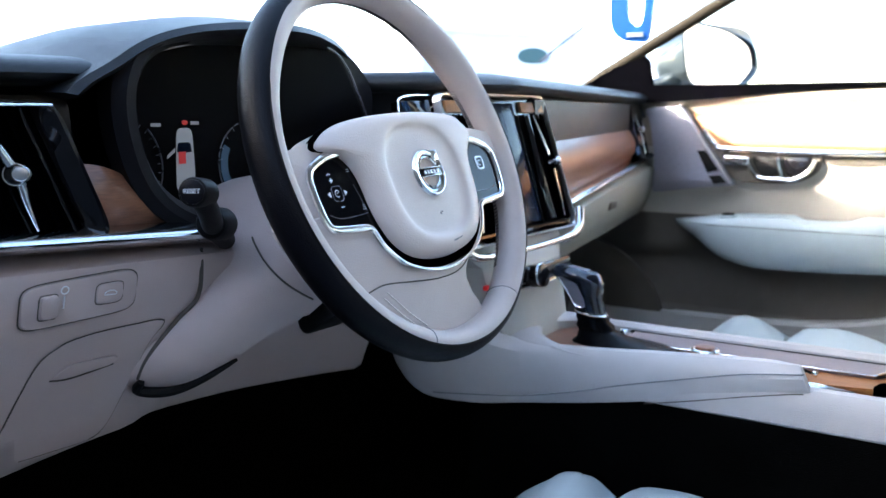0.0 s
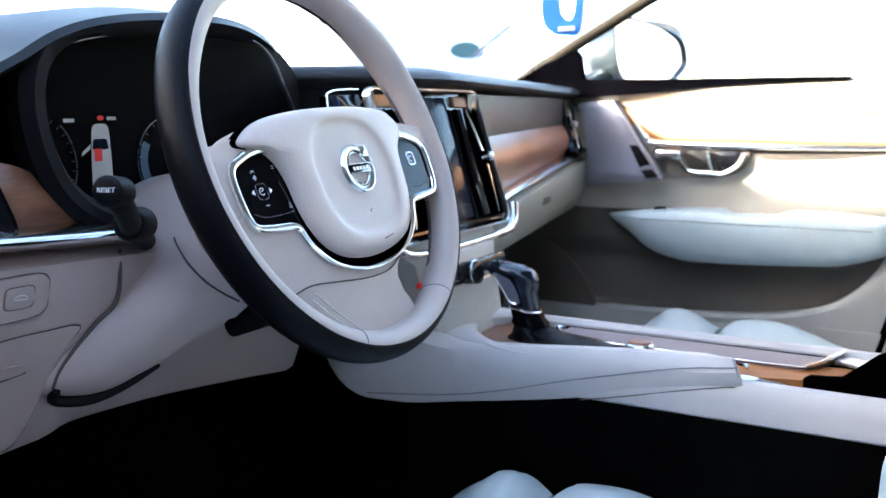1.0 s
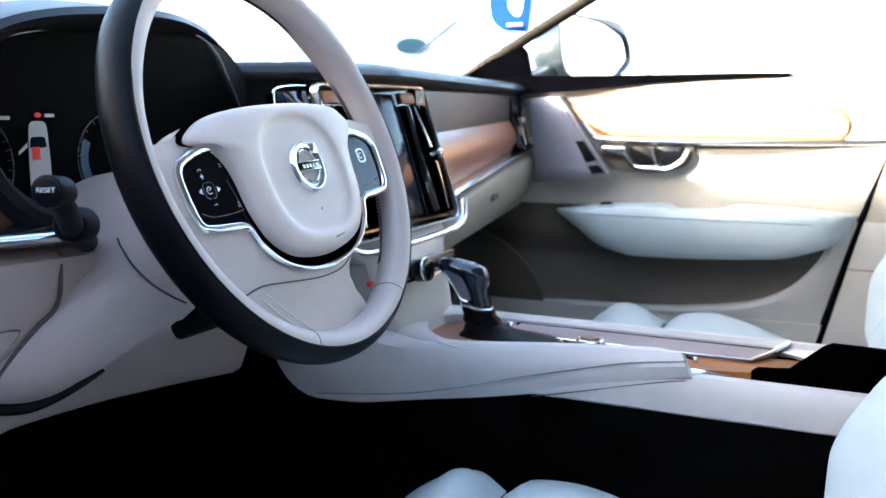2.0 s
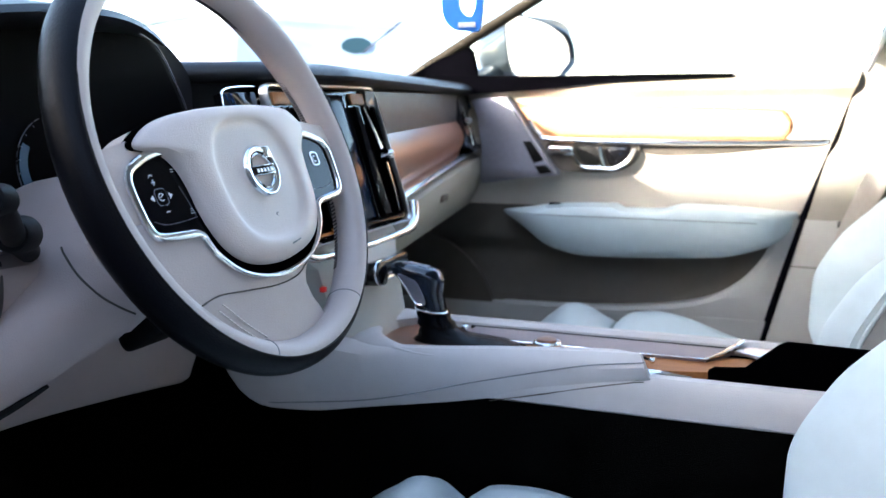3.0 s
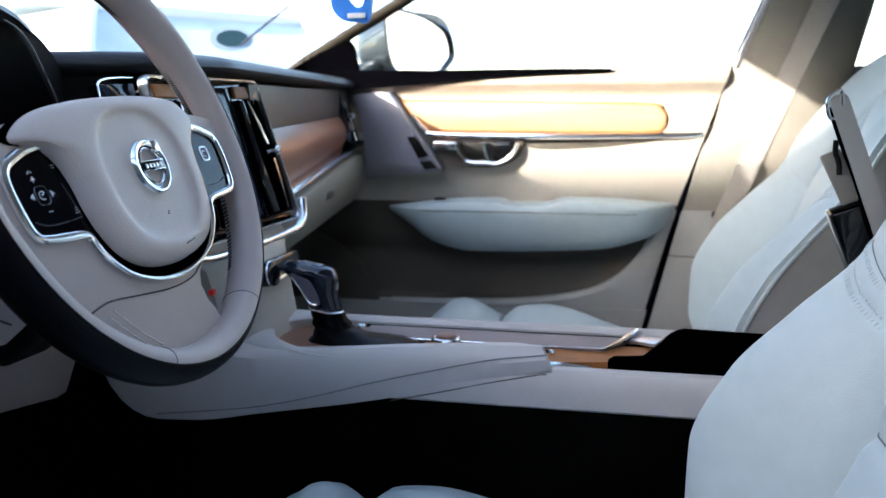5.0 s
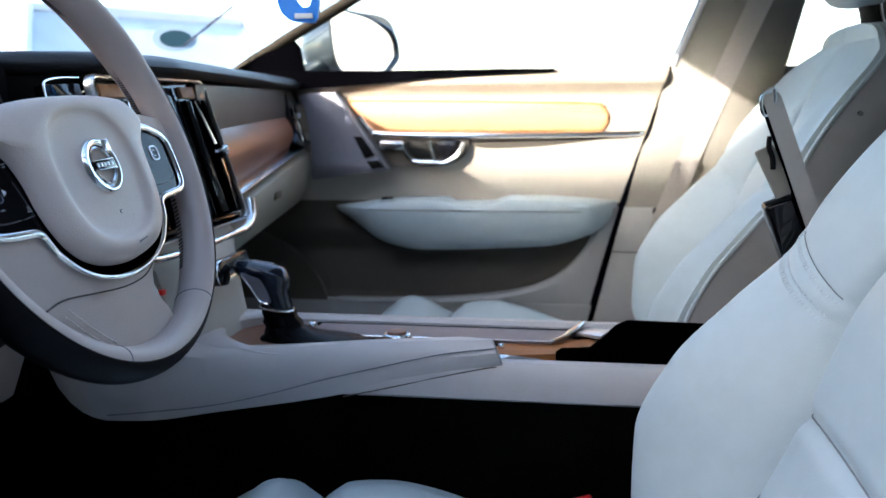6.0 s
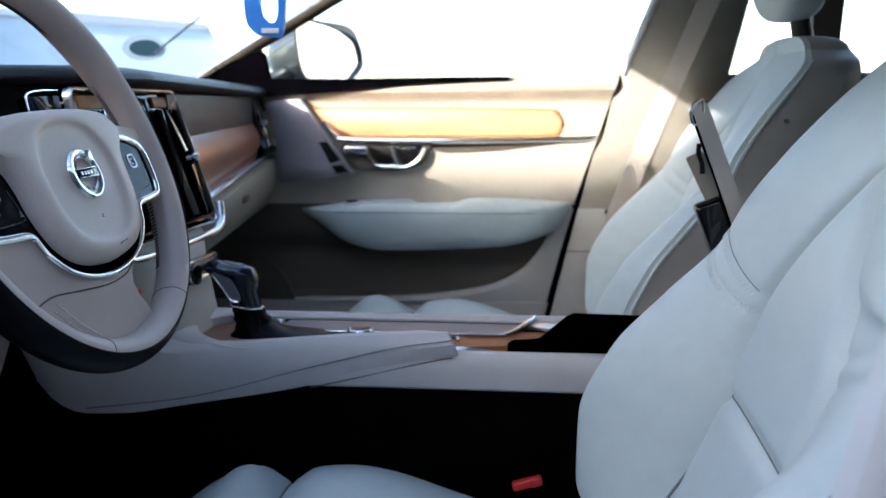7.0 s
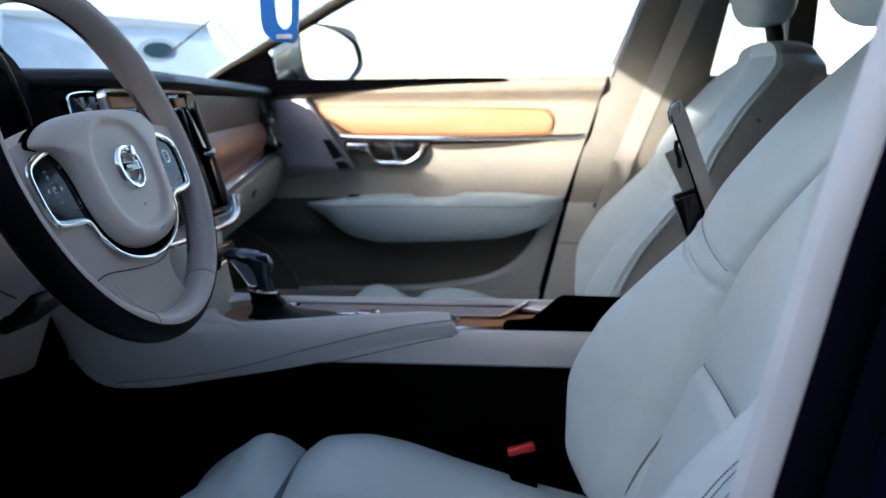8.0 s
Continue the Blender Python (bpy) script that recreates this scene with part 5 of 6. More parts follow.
def seat(label, inner_side, m, rest, crest=1.078, HALF=HALF):
    """A front seat about x = 0, facing +y. inner_side: +1 or -1, the side of the console."""
    s_ob = thing("front_seat", label, "seat", "front seats")
    rows = []
    for k in range(135):
        z = mix(0.545, crest, k / 134)
        yc = along(z, BACK_C)
        half = along(z if z < 0.9 else 0.9 + (z - 0.9) * 0.178 / (crest - 0.9), HALF)
        ring = [(half * a, back_y(a, z, inner_side), z) for a in np.linspace(-1, 1, 181)]
        yk = yc - along(z, [(0.54, 0.13), (0.9, 0.10), (1.078, 0.055)])
        side = [(half * 1.01, mix(ring[-1][1], yk, 0.35), z), (half * 1.0, mix(ring[-1][1], yk, 0.75), z), (half * 0.90, yk - 0.004, z), (half * 0.45, yk - 0.012, z), (-half * 0.45, yk - 0.012, z), (-half * 0.90, yk - 0.004, z), (-half * 1.0, mix(ring[0][1], yk, 0.75), z), (-half * 1.01, mix(ring[0][1], yk, 0.35), z)]
        rows.append(ring + side)
    top = rows[-1]
    cx = (0, sum(p[1] for p in top) / len(top))
    for shrink, up in ((0.97, 0.006), (0.91, 0.012), (0.80, 0.0175), (0.62, 0.0215), (0.35, 0.024), (0.1, 0.0245)):
        rows.append([(p[0] * shrink, mix(cx[1], p[1], shrink), p[2] + up) for p in top])
    back = part("backrest", loft(rows), LEATHER, s_ob, "pale grey leather backrest")
    # flank skins in a darker tone that paints in their shade
    for e in ((180, 181, 182, 183), (0, 188, 187, 186)):
        skin = []
        for r in rows[3:-2]:
            edge = [(r[k][0] * 1.012, r[k][1] - (0.008 if k in (0, 180) else 0), r[k][2] + 0.0006) for k in e]
            skin.append(edge + [(p[0] * 0.97, p[1], p[2] - 0.002) for p in reversed(edge)])
        part("side_panel", loft(skin), SEAT_SIDE_SHADE, back, "side panel with shade put into its darker grey")
    # piping, seams and stitches
    for sd in (-1, 1):
        pipe = []
        for z in np.linspace(0.56, crest - 0.018, 40):
            pipe.append((sd * along(z if z < 0.9 else 0.9 + (z - 0.9) * 0.178 / (crest - 0.9), HALF) * 1.010, back_y(sd * 0.999, z, inner_side) - 0.010, z))
        part("piping", tube(pipe, 0.0028, 6), LEATHER, back)
        if sd != inner_side:
            line = [(sd * along(z, HALF) * seam_q(z), back_y(sd * seam_q(z), z, inner_side) + 0.0010, z) for z in np.linspace(0.865, 0.95, 30)]
            part("seam", tube(line, 0.0010, 6), SEAM, back)
            continue
        line = [(sd * along(z, HALF) * seam_q(z), back_y(sd * seam_q(z), z, inner_side) + 0.0014, z) for z in np.linspace(0.57, crest - (0.012 if inner_side > 0 else 0.11), 110)]
        part("seam", tube(line, 0.0015, 6), SEAM, back)
        for zz in (0.851,):
            line = []
            for q in np.linspace(0.45, 0.99, 24):
                z = zz + 0.10 * (q - 0.7)
                line.append((sd * along(z, HALF) * q, back_y(sd * q, z, inner_side) + 0.0006, z))
            part("seam", tube(line, 0.0006, 5), SEAM, back)
        for col in (0, 1, 2):
            for q in np.linspace(0.46, 0.98, 30):
                z = (0.828, 0.8335, 0.8465)[col] + 0.10 * (q - 0.7)
                p0, p1 = [(sd * along(zz, HALF) * q, back_y(sd * q, zz, inner_side) + 0.0012, zz) for zz in (z - 0.0013, z + 0.0013)]
                part("stitch", tube([p0, p1], 0.0005, 4), STITCH, back)
    line = [(along(0.737 - 0.03 * a * a, HALF) * a, back_y(a, 0.737 - 0.03 * a * a, inner_side) + 0.0010, 0.737 - 0.03 * a * a) for a in np.linspace(-0.42, 0.42, 40)]
    part("seam", tube(line, 0.0008, 5), SEAM, back)
    # dark double stitching along the outer bolster
    for col in (0, 1) if inner_side > 0 else ():
        for z in np.linspace(0.64, 0.82, 84):
            q = -inner_side * (0.945 + 0.02 * col)
            pts = [(along(z + d, HALF) * q, back_y(q, z + d, inner_side) + 0.0008, z + d) for d in (-0.0007, 0.0007)]
            part("stitch", tube(pts, 0.0006, 4), THREAD_DARK, back)
    if inner_side < 0:
        part("side_stud", cyl(0.0034, 0.012, basis((-0.260, -0.683, 0.941), (0, 1, 0), (0, 0, 1), (-1, 0, 0)), 16, 0.0015), SATIN_DARK, back, "small round stud")
    part("back_shell", loft([[(w * a / 0.22, along(z, BACK_C) - d - b, z) for a, b in ((-0.22, 0.0), (-0.21, 0.03), (-0.12, 0.05), (0.12, 0.05), (0.21, 0.03), (0.22, 0.0))] for z, w, d in ((0.50, 0.22, 0.10), (0.70, 0.235, 0.10), (0.90, 0.205, 0.085), (0.97, 0.165, 0.075), (1.0, 0.13, 0.07), (1.012, 0.08, 0.065))]), DOOR_DARK, s_ob, "taupe back shell")
    # cushion, its thigh support drawn out further on the passenger's seat
    reach = 0.036 if inner_side < 0 else 0.0
    rows = []
    for k in range(45):
        t = k / 44
        y = mix(-0.122, -0.60, t)
        zb = along(y, [(-0.60, 0.485), (-0.41, 0.531), (-0.379, 0.541), (-0.31, 0.5636), (-0.24, 0.587), (-0.198, 0.5935), (-0.15, 0.587), (-0.122, 0.565)])
        zc = along(y, [(-0.60, 0.475), (-0.35, 0.530), (-0.20, 0.562), (-0.15, 0.563), (-0.122, 0.552)])
        ring = []
        for i in range(41):
            a = -1 + i / 20
            q = abs(a)
            rise = ease((q - 0.46) / 0.36) * (1 - 0.35 * ease((q - 0.86) / 0.14))
            ring.append((0.255 * a, y, mix(zc, zb + 0.15 * reach, rise) - 0.005 * bell(q, 0.48, 0.02)))
        ring += [(0.262, y, 0.50), (0.25, y, 0.40), (-0.25, y, 0.40), (-0.262, y, 0.50)]
        rows.append(ring)
    part("cushion", loft(rows), LEATHER, s_ob, "pale grey leather cushion")
    rows = []
    for k in range(25):
        y = mix(0.035, -0.117, k / 24)
        e = math.sqrt(max(0, 1 - (max(0, y + 0.04) / 0.076) ** 2))
        ring = []
        for i in range(33):
            a = -1 + i / 16
            q = abs(a)
            rise = ease((q - 0.40) / 0.45) * (1 - 0.45 * ease((q - 0.84) / 0.16))
            top = mix(0.558, along(y, [(-0.117, 0.562), (-0.108, 0.573), (-0.097, 0.587), (-0.084, 0.5955), (-0.068, 0.5925), (-0.045, 0.576), (-0.02, 0.555), (0.005, 0.537), (0.035, 0.515)]), rise)
            ring.append((0.25 * a, y + reach * ease((y + 0.117) / 0.04), mix(0.47, top + 0.3 * reach * rise, 0.25 + 0.75 * e)))
        ring += [(0.25, y + reach * ease((y + 0.117) / 0.04), 0.46), (-0.25, y + reach * ease((y + 0.117) / 0.04), 0.46)]
        rows.append(ring)
    part("thigh_support", loft(rows), LEATHER, s_ob, "pale grey leather thigh support")
    part("seat_base", rbox((0.42, 0.50, 0.09), (0, -0.33, 0.365), 0.02), BLACK, s_ob)
    # head restraint
    rows = []
    for k in range(25):
        t = math.cos(math.pi * k / 24)
        s = max(0.02, (1 - abs(t) ** 3.4) ** (1 / 2.6))
        z = 1.186 - 0.084 * t
        rows.append([(a, -0.738 - 0.010 * abs(t) + b + rest[0], z + rest[1]) for a, b in oval(0.118 * s, 0.042 * s ** 0.7, 40, 3.0)])
    hr = part("head_restraint", loft(rows), LEATHER, s_ob, "pale grey leather head restraint")
    part("head_post", tube([(0, -0.765, 1.05), (0, -0.75, 1.12)], 0.028, 16, flat=0.5), BLACK, hr)
    s_ob.matrix_world = m
    return s_ob


seat("pale grey leather driver's seat with stitched bolsters", 1, pose(-0.37, 0, 0), (0.03, -0.042))
seat("pale grey leather passenger seat beside the console", -1, pose(0.37, -0.030, 0.03), (0.005, -0.016), 1.036, BROAD)


# ---- passenger door ----
door = thing("passenger_door", "closed passenger door with beige trim and walnut inlay", "car door")


def rear_edge(z):
    return along(z, [(0.40, -0.36), (0.595, -0.406), (0.813, -0.463), (1.05, -0.540)])


def front_edge(z):
    return along(z, [(0.40, 0.36), (0.80, 0.30), (1.05, 0.28)])


def door_x(y, z):
    """The inner skin's distance from the car's middle line."""
    base = along(z, [(0.40, 0.715), (0.55, 0.712), (0.60, 0.712), (0.70, 0.725), (0.76, 0.722), (0.83, 0.712), (0.90, 0.700), (0.935, 0.688), (0.985, 0.694), (0.992, 0.6995), (1.000, 0.6990), (1.008, 0.6945), (1.016, 0.687), (1.024, 0.680), (1.034, 0.678), (1.043, 0.684), (1.052, 0.700)])
    pocket = ease((0.74 - z) / 0.05) * ease((z - (0.592 + 0.06 * ease((-0.2 - y) / 0.2))) / 0.02) * ease((y - rear_edge(z) - 0.05) / 0.04)
    return base + 0.022 * pocket


def door_skin(y0, y1, z0, z1, ny=40, nz=24, proud=0.0, thick=0.02):
    """A stretch of the door's skin; y0 and y1 may be functions of z."""
    fy0 = y0 if callable(y0) else (lambda z: y0)
    fy1 = y1 if callable(y1) else (lambda z: y1)
    sections = []
    for j in range(nz + 1):
        z = mix(z0, z1, j / nz)
        ys = [mix(fy0(z), fy1(z), i / ny) for i in range(ny + 1)]
        sections.append([(door_x(y, z) - proud, y, z) for y in ys] + [(door_x(y, z) + thick, y, z) for y in reversed(ys)])
    return loft(sections)


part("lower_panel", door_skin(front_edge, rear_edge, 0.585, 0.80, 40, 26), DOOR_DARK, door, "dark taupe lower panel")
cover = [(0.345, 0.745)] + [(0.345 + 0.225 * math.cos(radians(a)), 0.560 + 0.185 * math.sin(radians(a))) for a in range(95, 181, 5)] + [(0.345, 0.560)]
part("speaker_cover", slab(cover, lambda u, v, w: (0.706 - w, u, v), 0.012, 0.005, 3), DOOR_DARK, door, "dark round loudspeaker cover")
part("bottom_rim", door_skin(front_edge, rear_edge, 0.42, 0.598, 40, 8, 0.010), PILLAR, door, "grey lower rim with map pocket")
# the rim sweeps up behind the pocket to the door's rear edge
sweep = smooth_path([(0.10, 0.600), (-0.10, 0.604), (-0.24, 0.618), (-0.33, 0.648), (-0.385, 0.70), (-0.41, 0.752), (-0.418, 0.80)], 6)
rings = []
for y, z in sweep:
    ye = rear_edge(z)
    rings.append([(0.708, y, z), (0.702, y - 0.008, z - 0.006), (0.704, mix(y, ye, 0.5), z - 0.01), (0.708, ye + 0.004, z - 0.012), (0.712, ye, z - 0.012), (0.74, ye, z - 0.012), (0.74, y, z)])
part("rear_rim", loft(rings), PILLAR, door, "grey trim sweeping up at the rear")
part("middle_panel", door_skin(front_edge, rear_edge, 0.795, 0.932, 40, 14), DOOR_VINYL, door, "beige middle panel")
part("top_panel", door_skin(front_edge, rear_edge, 0.932, 1.050, 40, 70), DOOR_TOP_SHADE, door, "tan leather upper panel, soft shade put into its tone")
seal_top = [(0.30, 1.0525), (0.215, 1.0525), (0.0, 1.050), (-0.25, 1.050), (-0.33, 1.049)]
seal_low = [(-0.33, 1.047), (-0.31, 1.045), (-0.20, 1.0405), (-0.098, 1.035), (-0.03, 1.0285), (0.034, 1.0230), (0.10, 1.0190), (0.30, 1.012)]
part("sill_seal", slab(seal_top + seal_low, lambda u, v, w: (0.670 - w, u, v), 0.03, 0.003), DEEP_BLACK, door, "black window seal")
inlay = smooth_path([(0.060, 0.990), (0.03, 0.993), (-0.2, 0.990), (-0.40, 0.985), (-0.418, 0.979), (-0.429, 0.966), (-0.429, 0.950), (-0.420, 0.939), (-0.40, 0.936), (-0.2, 0.936), (0.0, 0.938), (0.025, 0.944)], 5, True)
rings = []
for k in range(65):
    y = mix(0.058, -0.429, k / 64)
    lo = along(-y, [(-0.058, 0.985), (-0.045, 0.966), (-0.025, 0.945), (0.0, 0.938), (0.2, 0.936), (0.40, 0.936), (0.420, 0.9395), (0.429, 0.950)])
    hi = along(-y, [(-0.058, 0.990), (-0.03, 0.993), (0.2, 0.990), (0.40, 0.985), (0.418, 0.979), (0.429, 0.966)])
    face = [(0.6845 - 0.0045 * math.sin(math.pi * j / 10), y, mix(lo, hi, j / 10)) for j in range(11)]
    rings.append(face + [(0.70, y, hi), (0.70, y, lo)])
part("wood_inlay", loft(rings), WOOD_SUNLIT, door, "glossy walnut inlay, sun glare put into its paler tone")
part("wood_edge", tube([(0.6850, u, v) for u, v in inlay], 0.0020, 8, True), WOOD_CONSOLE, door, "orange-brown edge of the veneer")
part("trim_strip", tube(smooth_path([(0.672, 0.04, 0.966), (0.672, 0.018, 0.940), (0.672, -0.01, 0.930), (0.676, -0.20, 0.927), (0.684, -0.45, 0.929), (0.690, -0.495, 0.931)], 6), 0.0045, 8, flat=1.2), CHROME, door, "satin chrome strip")
# shade below the strip's ledge, laid on as a dark band over the skin
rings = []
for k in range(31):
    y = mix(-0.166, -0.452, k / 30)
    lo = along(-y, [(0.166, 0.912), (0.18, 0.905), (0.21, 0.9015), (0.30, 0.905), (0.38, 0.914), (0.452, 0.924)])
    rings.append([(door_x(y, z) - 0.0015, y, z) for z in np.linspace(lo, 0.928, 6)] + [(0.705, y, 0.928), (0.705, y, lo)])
part("strip_shade", loft(rings), DOOR_DARK, door, "dark band under the strip, painted shade of the ledge")
# armrest with its raised switch pod
rings = []
for k in range(37):
    t = k / 36
    y = mix(0.105, -0.452, t)
    top = along(-y, [(-0.105, 0.786), (-0.075, 0.791), (0.05, 0.806), (0.13, 0.808), (0.139, 0.800), (0.215, 0.801), (0.25, 0.811), (0.30, 0.811), (0.45, 0.802)])
    bot = along(t, [(0, 0.781), (0.1, 0.748), (0.2, 0.715), (0.32, 0.702), (0.75, 0.712), (0.92, 0.738), (1, 0.770)])
    d = 0.004 + 0.074 * min(1.0, t / 0.15) ** 0.8 * (1 - ease((t - 0.90) / 0.12))
    x = 0.725 - d
    rings.append([(0.725, y, top), (x + 0.38 * d, y, top + 0.001), (x + 0.08 * d, y, top - 0.003), (x, y, mix(top, bot, 0.14)), (x + 0.01 * d, y, mix(top, bot, 0.32)), (x + 0.06 * d, y, mix(top, bot, 0.5)), (x + 0.20 * d, y, mix(top, bot, 0.78)), (x + 0.45 * d, y, bot + 0.004), (0.725, y, bot)])
part("armrest", loft(rings), LEATHER, door, "pale grey padded armrest")
part("armrest_seam", tube([(0.6462, y, 0.787) for y in np.linspace(0.02, -0.385, 24)], 0.0009, 6), SEAM, door)
pod = part("switch_pod", rbox((0.030, 0.03, 0.005), (0.668, -0.015, 0.8035), 0.002, (-5, 0, 0)), LEATHER, door)
part("window_switch", rbox((0.016, 0.022, 0.008), (0.666, -0.015, 0.806), 0.003), BLACK, pod)
# speaker panel and lock keys at the front
grille = smooth_path([(0.158, 1.000), (0.153, 1.006), (0.125, 1.009), (0.090, 1.010), (0.082, 1.008), (0.062, 0.980), (0.035, 0.940), (0.010, 0.906), (-0.012, 0.874), (-0.017, 0.864), (-0.008, 0.860), (0.06, 0.853), (0.125, 0.843), (0.139, 0.848), (0.137, 0.885), (0.138, 0.916), (0.147, 0.972)], 5, True)
speaker = part("speaker_grille", slab(grille, lambda u, v, w: (0.668 - w + 0.06 * max(0, u - 0.06), u, v), 0.026, 0.002), SPEAKER, door, "mauve metal speaker panel")
part("grille_edge", tube(smooth_path([(0.667, 0.086, 1.009), (0.666, 0.062, 0.979), (0.666, 0.035, 0.939), (0.666, 0.010, 0.905), (0.668, -0.016, 0.865)], 6), 0.0028, 8), ALU, speaker)
part("lock_key", slab([(0.050, 0.926), (0.034, 0.926), (0.008, 0.890), (0.028, 0.884)], lambda u, v, w: (0.664 - w, u, v), 0.004, 0.001), BLACK, speaker)
part("lock_key", slab([(0.026, 0.879), (0.004, 0.881), (-0.009, 0.867), (0.015, 0.863)], lambda u, v, w: (0.664 - w, u, v), 0.004, 0.001), BLACK, speaker)
# inside handle: dark bowl, chrome loop with a bridge, and the pull
bowl = smooth_path([(0.005, 0.923), (-0.06, 0.924), (-0.14, 0.924), (-0.166, 0.922), (-0.171, 0.905), (-0.155, 0.882), (-0.12, 0.869), (-0.06, 0.867), (-0.015, 0.872), (0.002, 0.892)], 5, True)
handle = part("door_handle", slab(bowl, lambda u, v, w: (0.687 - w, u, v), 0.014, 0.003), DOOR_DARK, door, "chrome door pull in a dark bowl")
part("pull_well", slab(smooth_path([(-0.050, 0.914), (-0.092, 0.913), (-0.097, 0.886), (-0.068, 0.881)], 5, True), lambda u, v, w: (0.684 - w, u, v), 0.003, 0.001), BLACK, handle)
part("pull_well", slab(smooth_path([(-0.106, 0.914), (-0.154, 0.917), (-0.150, 0.897), (-0.118, 0.880)], 5, True), lambda u, v, w: (0.684 - w, u, v), 0.003, 0.001), PIANO, handle)
part("pull_rim", tube([(0.680, u, v) for u, v in smooth_path([(-0.044, 0.905), (-0.052, 0.890), (-0.066, 0.878), (-0.10, 0.8765), (-0.125, 0.876), (-0.150, 0.891), (-0.161, 0.914)], 6)], 0.0042, 8), CHROME, handle)
part("pull_rim", tube([(0.680, u, v) for u, v in smooth_path([(-0.097, 0.916), (-0.099, 0.900), (-0.106, 0.878)], 6)], 0.0042, 8), CHROME, handle)
part("pull_bar", rbox((0.014, 0.050, 0.018), (0.679, -0.022, 0.909), 0.005, (2, 0, 0)), CHROME, handle)
# window frame and pane
pane_pts = [(0.25, 1.05), (0.0, 1.19), (-0.2, 1.31), (-0.60, 1.325), (-0.55, 1.05)]
pane = part("window_pane", slab([(y, z) for y, z in pane_pts], lambda u, v, w: (0.735 - 0.36 * (v - 1.05) + w, u, v), 0.004, 0), GLASS, door, "clear side window")
pane.visible_shadow = False
part("door_shell", rbox((0.05, 0.86, 0.66), (0.80, -0.09, 0.70), 0.02), BODY_PAINT, door, "dark painted outer skin")
part("mirror_sail", slab([(0.150, 1.02), (0.46, 0.97), (0.38, 1.022), (0.290, 1.060), (0.182, 1.118), (0.165, 1.100)], lambda u, v, w: (0.700 - w, u, v), 0.012, 0.003), DEEP_BLACK, door, "black mirror corner")

# ---- wing mirror ----
mirror = thing("wing_mirror", "grey metallic wing mirror outside the passenger window", "mirror")
MU, MN = Vector((0.92, -0.40, 0)).normalized(), Vector((-0.40, -0.92, 0)).normalized()
MC = Vector((0.930, 0.090, 1.117))
rings = []
for t in [k / 12 for k in range(13)]:
    s = math.sqrt(max(0.0, 1 - t ** 3.2)) * 0.97 + 0.03
    mid = MC - MN * (0.135 * t) - MU * (0.012 * t)
    rings.append([tuple(mid + MU * (a * s * (1 - 0.1 * t)) + Vector((0, 0, b * mix(1, s, 0.9) * (1 - 0.25 * t) - 0.010 * t))) for a, b in oval(0.114, 0.066, 40, 3.4)])
part("housing", loft(rings), MIRROR_PAINT, mirror, "grey painted shell")
MG = basis(MC + MN * 0.002, MU, (0, 0, 1), MN)


def glass_outline(grow):
    return [(a * grow, b * grow) for a, b in smooth_path([(-0.116, 0.030), (-0.116, 0.056), (-0.10, 0.064), (-0.055, 0.062), (0.0, 0.056), (0.040, 0.047), (0.082, 0.033), (0.100, 0.016), (0.108, -0.008), (0.104, -0.028), (0.066, -0.056), (0.03, -0.061), (-0.03, -0.061), (-0.072, -0.060), (-0.092, -0.052), (-0.106, -0.028), (-0.112, 0.0)], 5, True)]


part("mirror_rim", tube([MG @ Vector((a, b, 0.001)) for a, b in glass_outline(1.045)], [0.0028 + 0.0042 * ease((a - 0.02) / 0.08) for a, b in glass_outline(1.0)], 8, True), MIRROR_PAINT, mirror)
part("mirror_pane", moved(slab(glass_outline(1.0), lambda u, v, w: (u, v, w), 0.004, 0.001), MG), MIRROR_GLASS, mirror, "silvered mirror glass")
part("mirror_foot", tube([(0.74, 0.20, 1.040), (0.80, 0.19, 1.046), (0.86, 0.17, 1.062)], 0.022, 14), MIRROR_PAINT, mirror)

# ---- pillars and belts ----
pil = []
for z, yf, yb in ((0.35, -0.345, -0.58), (0.595, -0.412, -0.63), (0.704, -0.440, -0.65), (0.79, -0.463, -0.67), (0.813, -0.469, -0.68), (0.90, -0.4925, -0.705), (1.05, -0.5425, -0.745), (1.20, -0.603, -0.775), (1.36, -0.66, -0.82)):
    x = along(z, [(0.35, 0.715), (0.80, 0.712), (0.90, 0.702), (1.05, 0.697), (1.36, 0.614)])
    pil.append([(x + 0.03, yf + 0.003, z), (x + 0.002, yf + 0.002, z), (x - 0.004, yf - 0.010, z), (x - 0.010, mix(yf, yb, 0.5), z), (x - 0.004, yb + 0.012, z), (x + 0.006, yb, z), (x + 0.09, yb, z), (x + 0.09, yf, z)])
upper_pil = [r for r in pil if r[0][2] > 0.785]
lower_pil = [[(p[0] - 0.003, p[1] + 0.001, p[2]) for p in r] for r in pil if r[0][2] < 0.795]
tagged(part("b_pillar", loft(upper_pil), PILLAR_DARK), "taupe plastic door pillar with a belt on it", "pillar", "roof pillars", "structure")
tagged(part("pillar_foot", loft(lower_pil[:3]), PILLAR), "grey lower cover of the door pillar", "pillar cover", kind="structure")
tagged(part("pillar_foot", loft(lower_pil[2:]), PILLAR), "grey middle cover of the door pillar", "pillar cover", kind="structure")
tagged(part("pillar_joint", tube([(lower_pil[2][k][0] - 0.0004, lower_pil[2][k][1], lower_pil[2][k][2]) for k in (1, 2, 3, 4, 5)], 0.0011, 6), DOOR_DARK), "dark joint between the pillar covers", "joint", kind="structure")
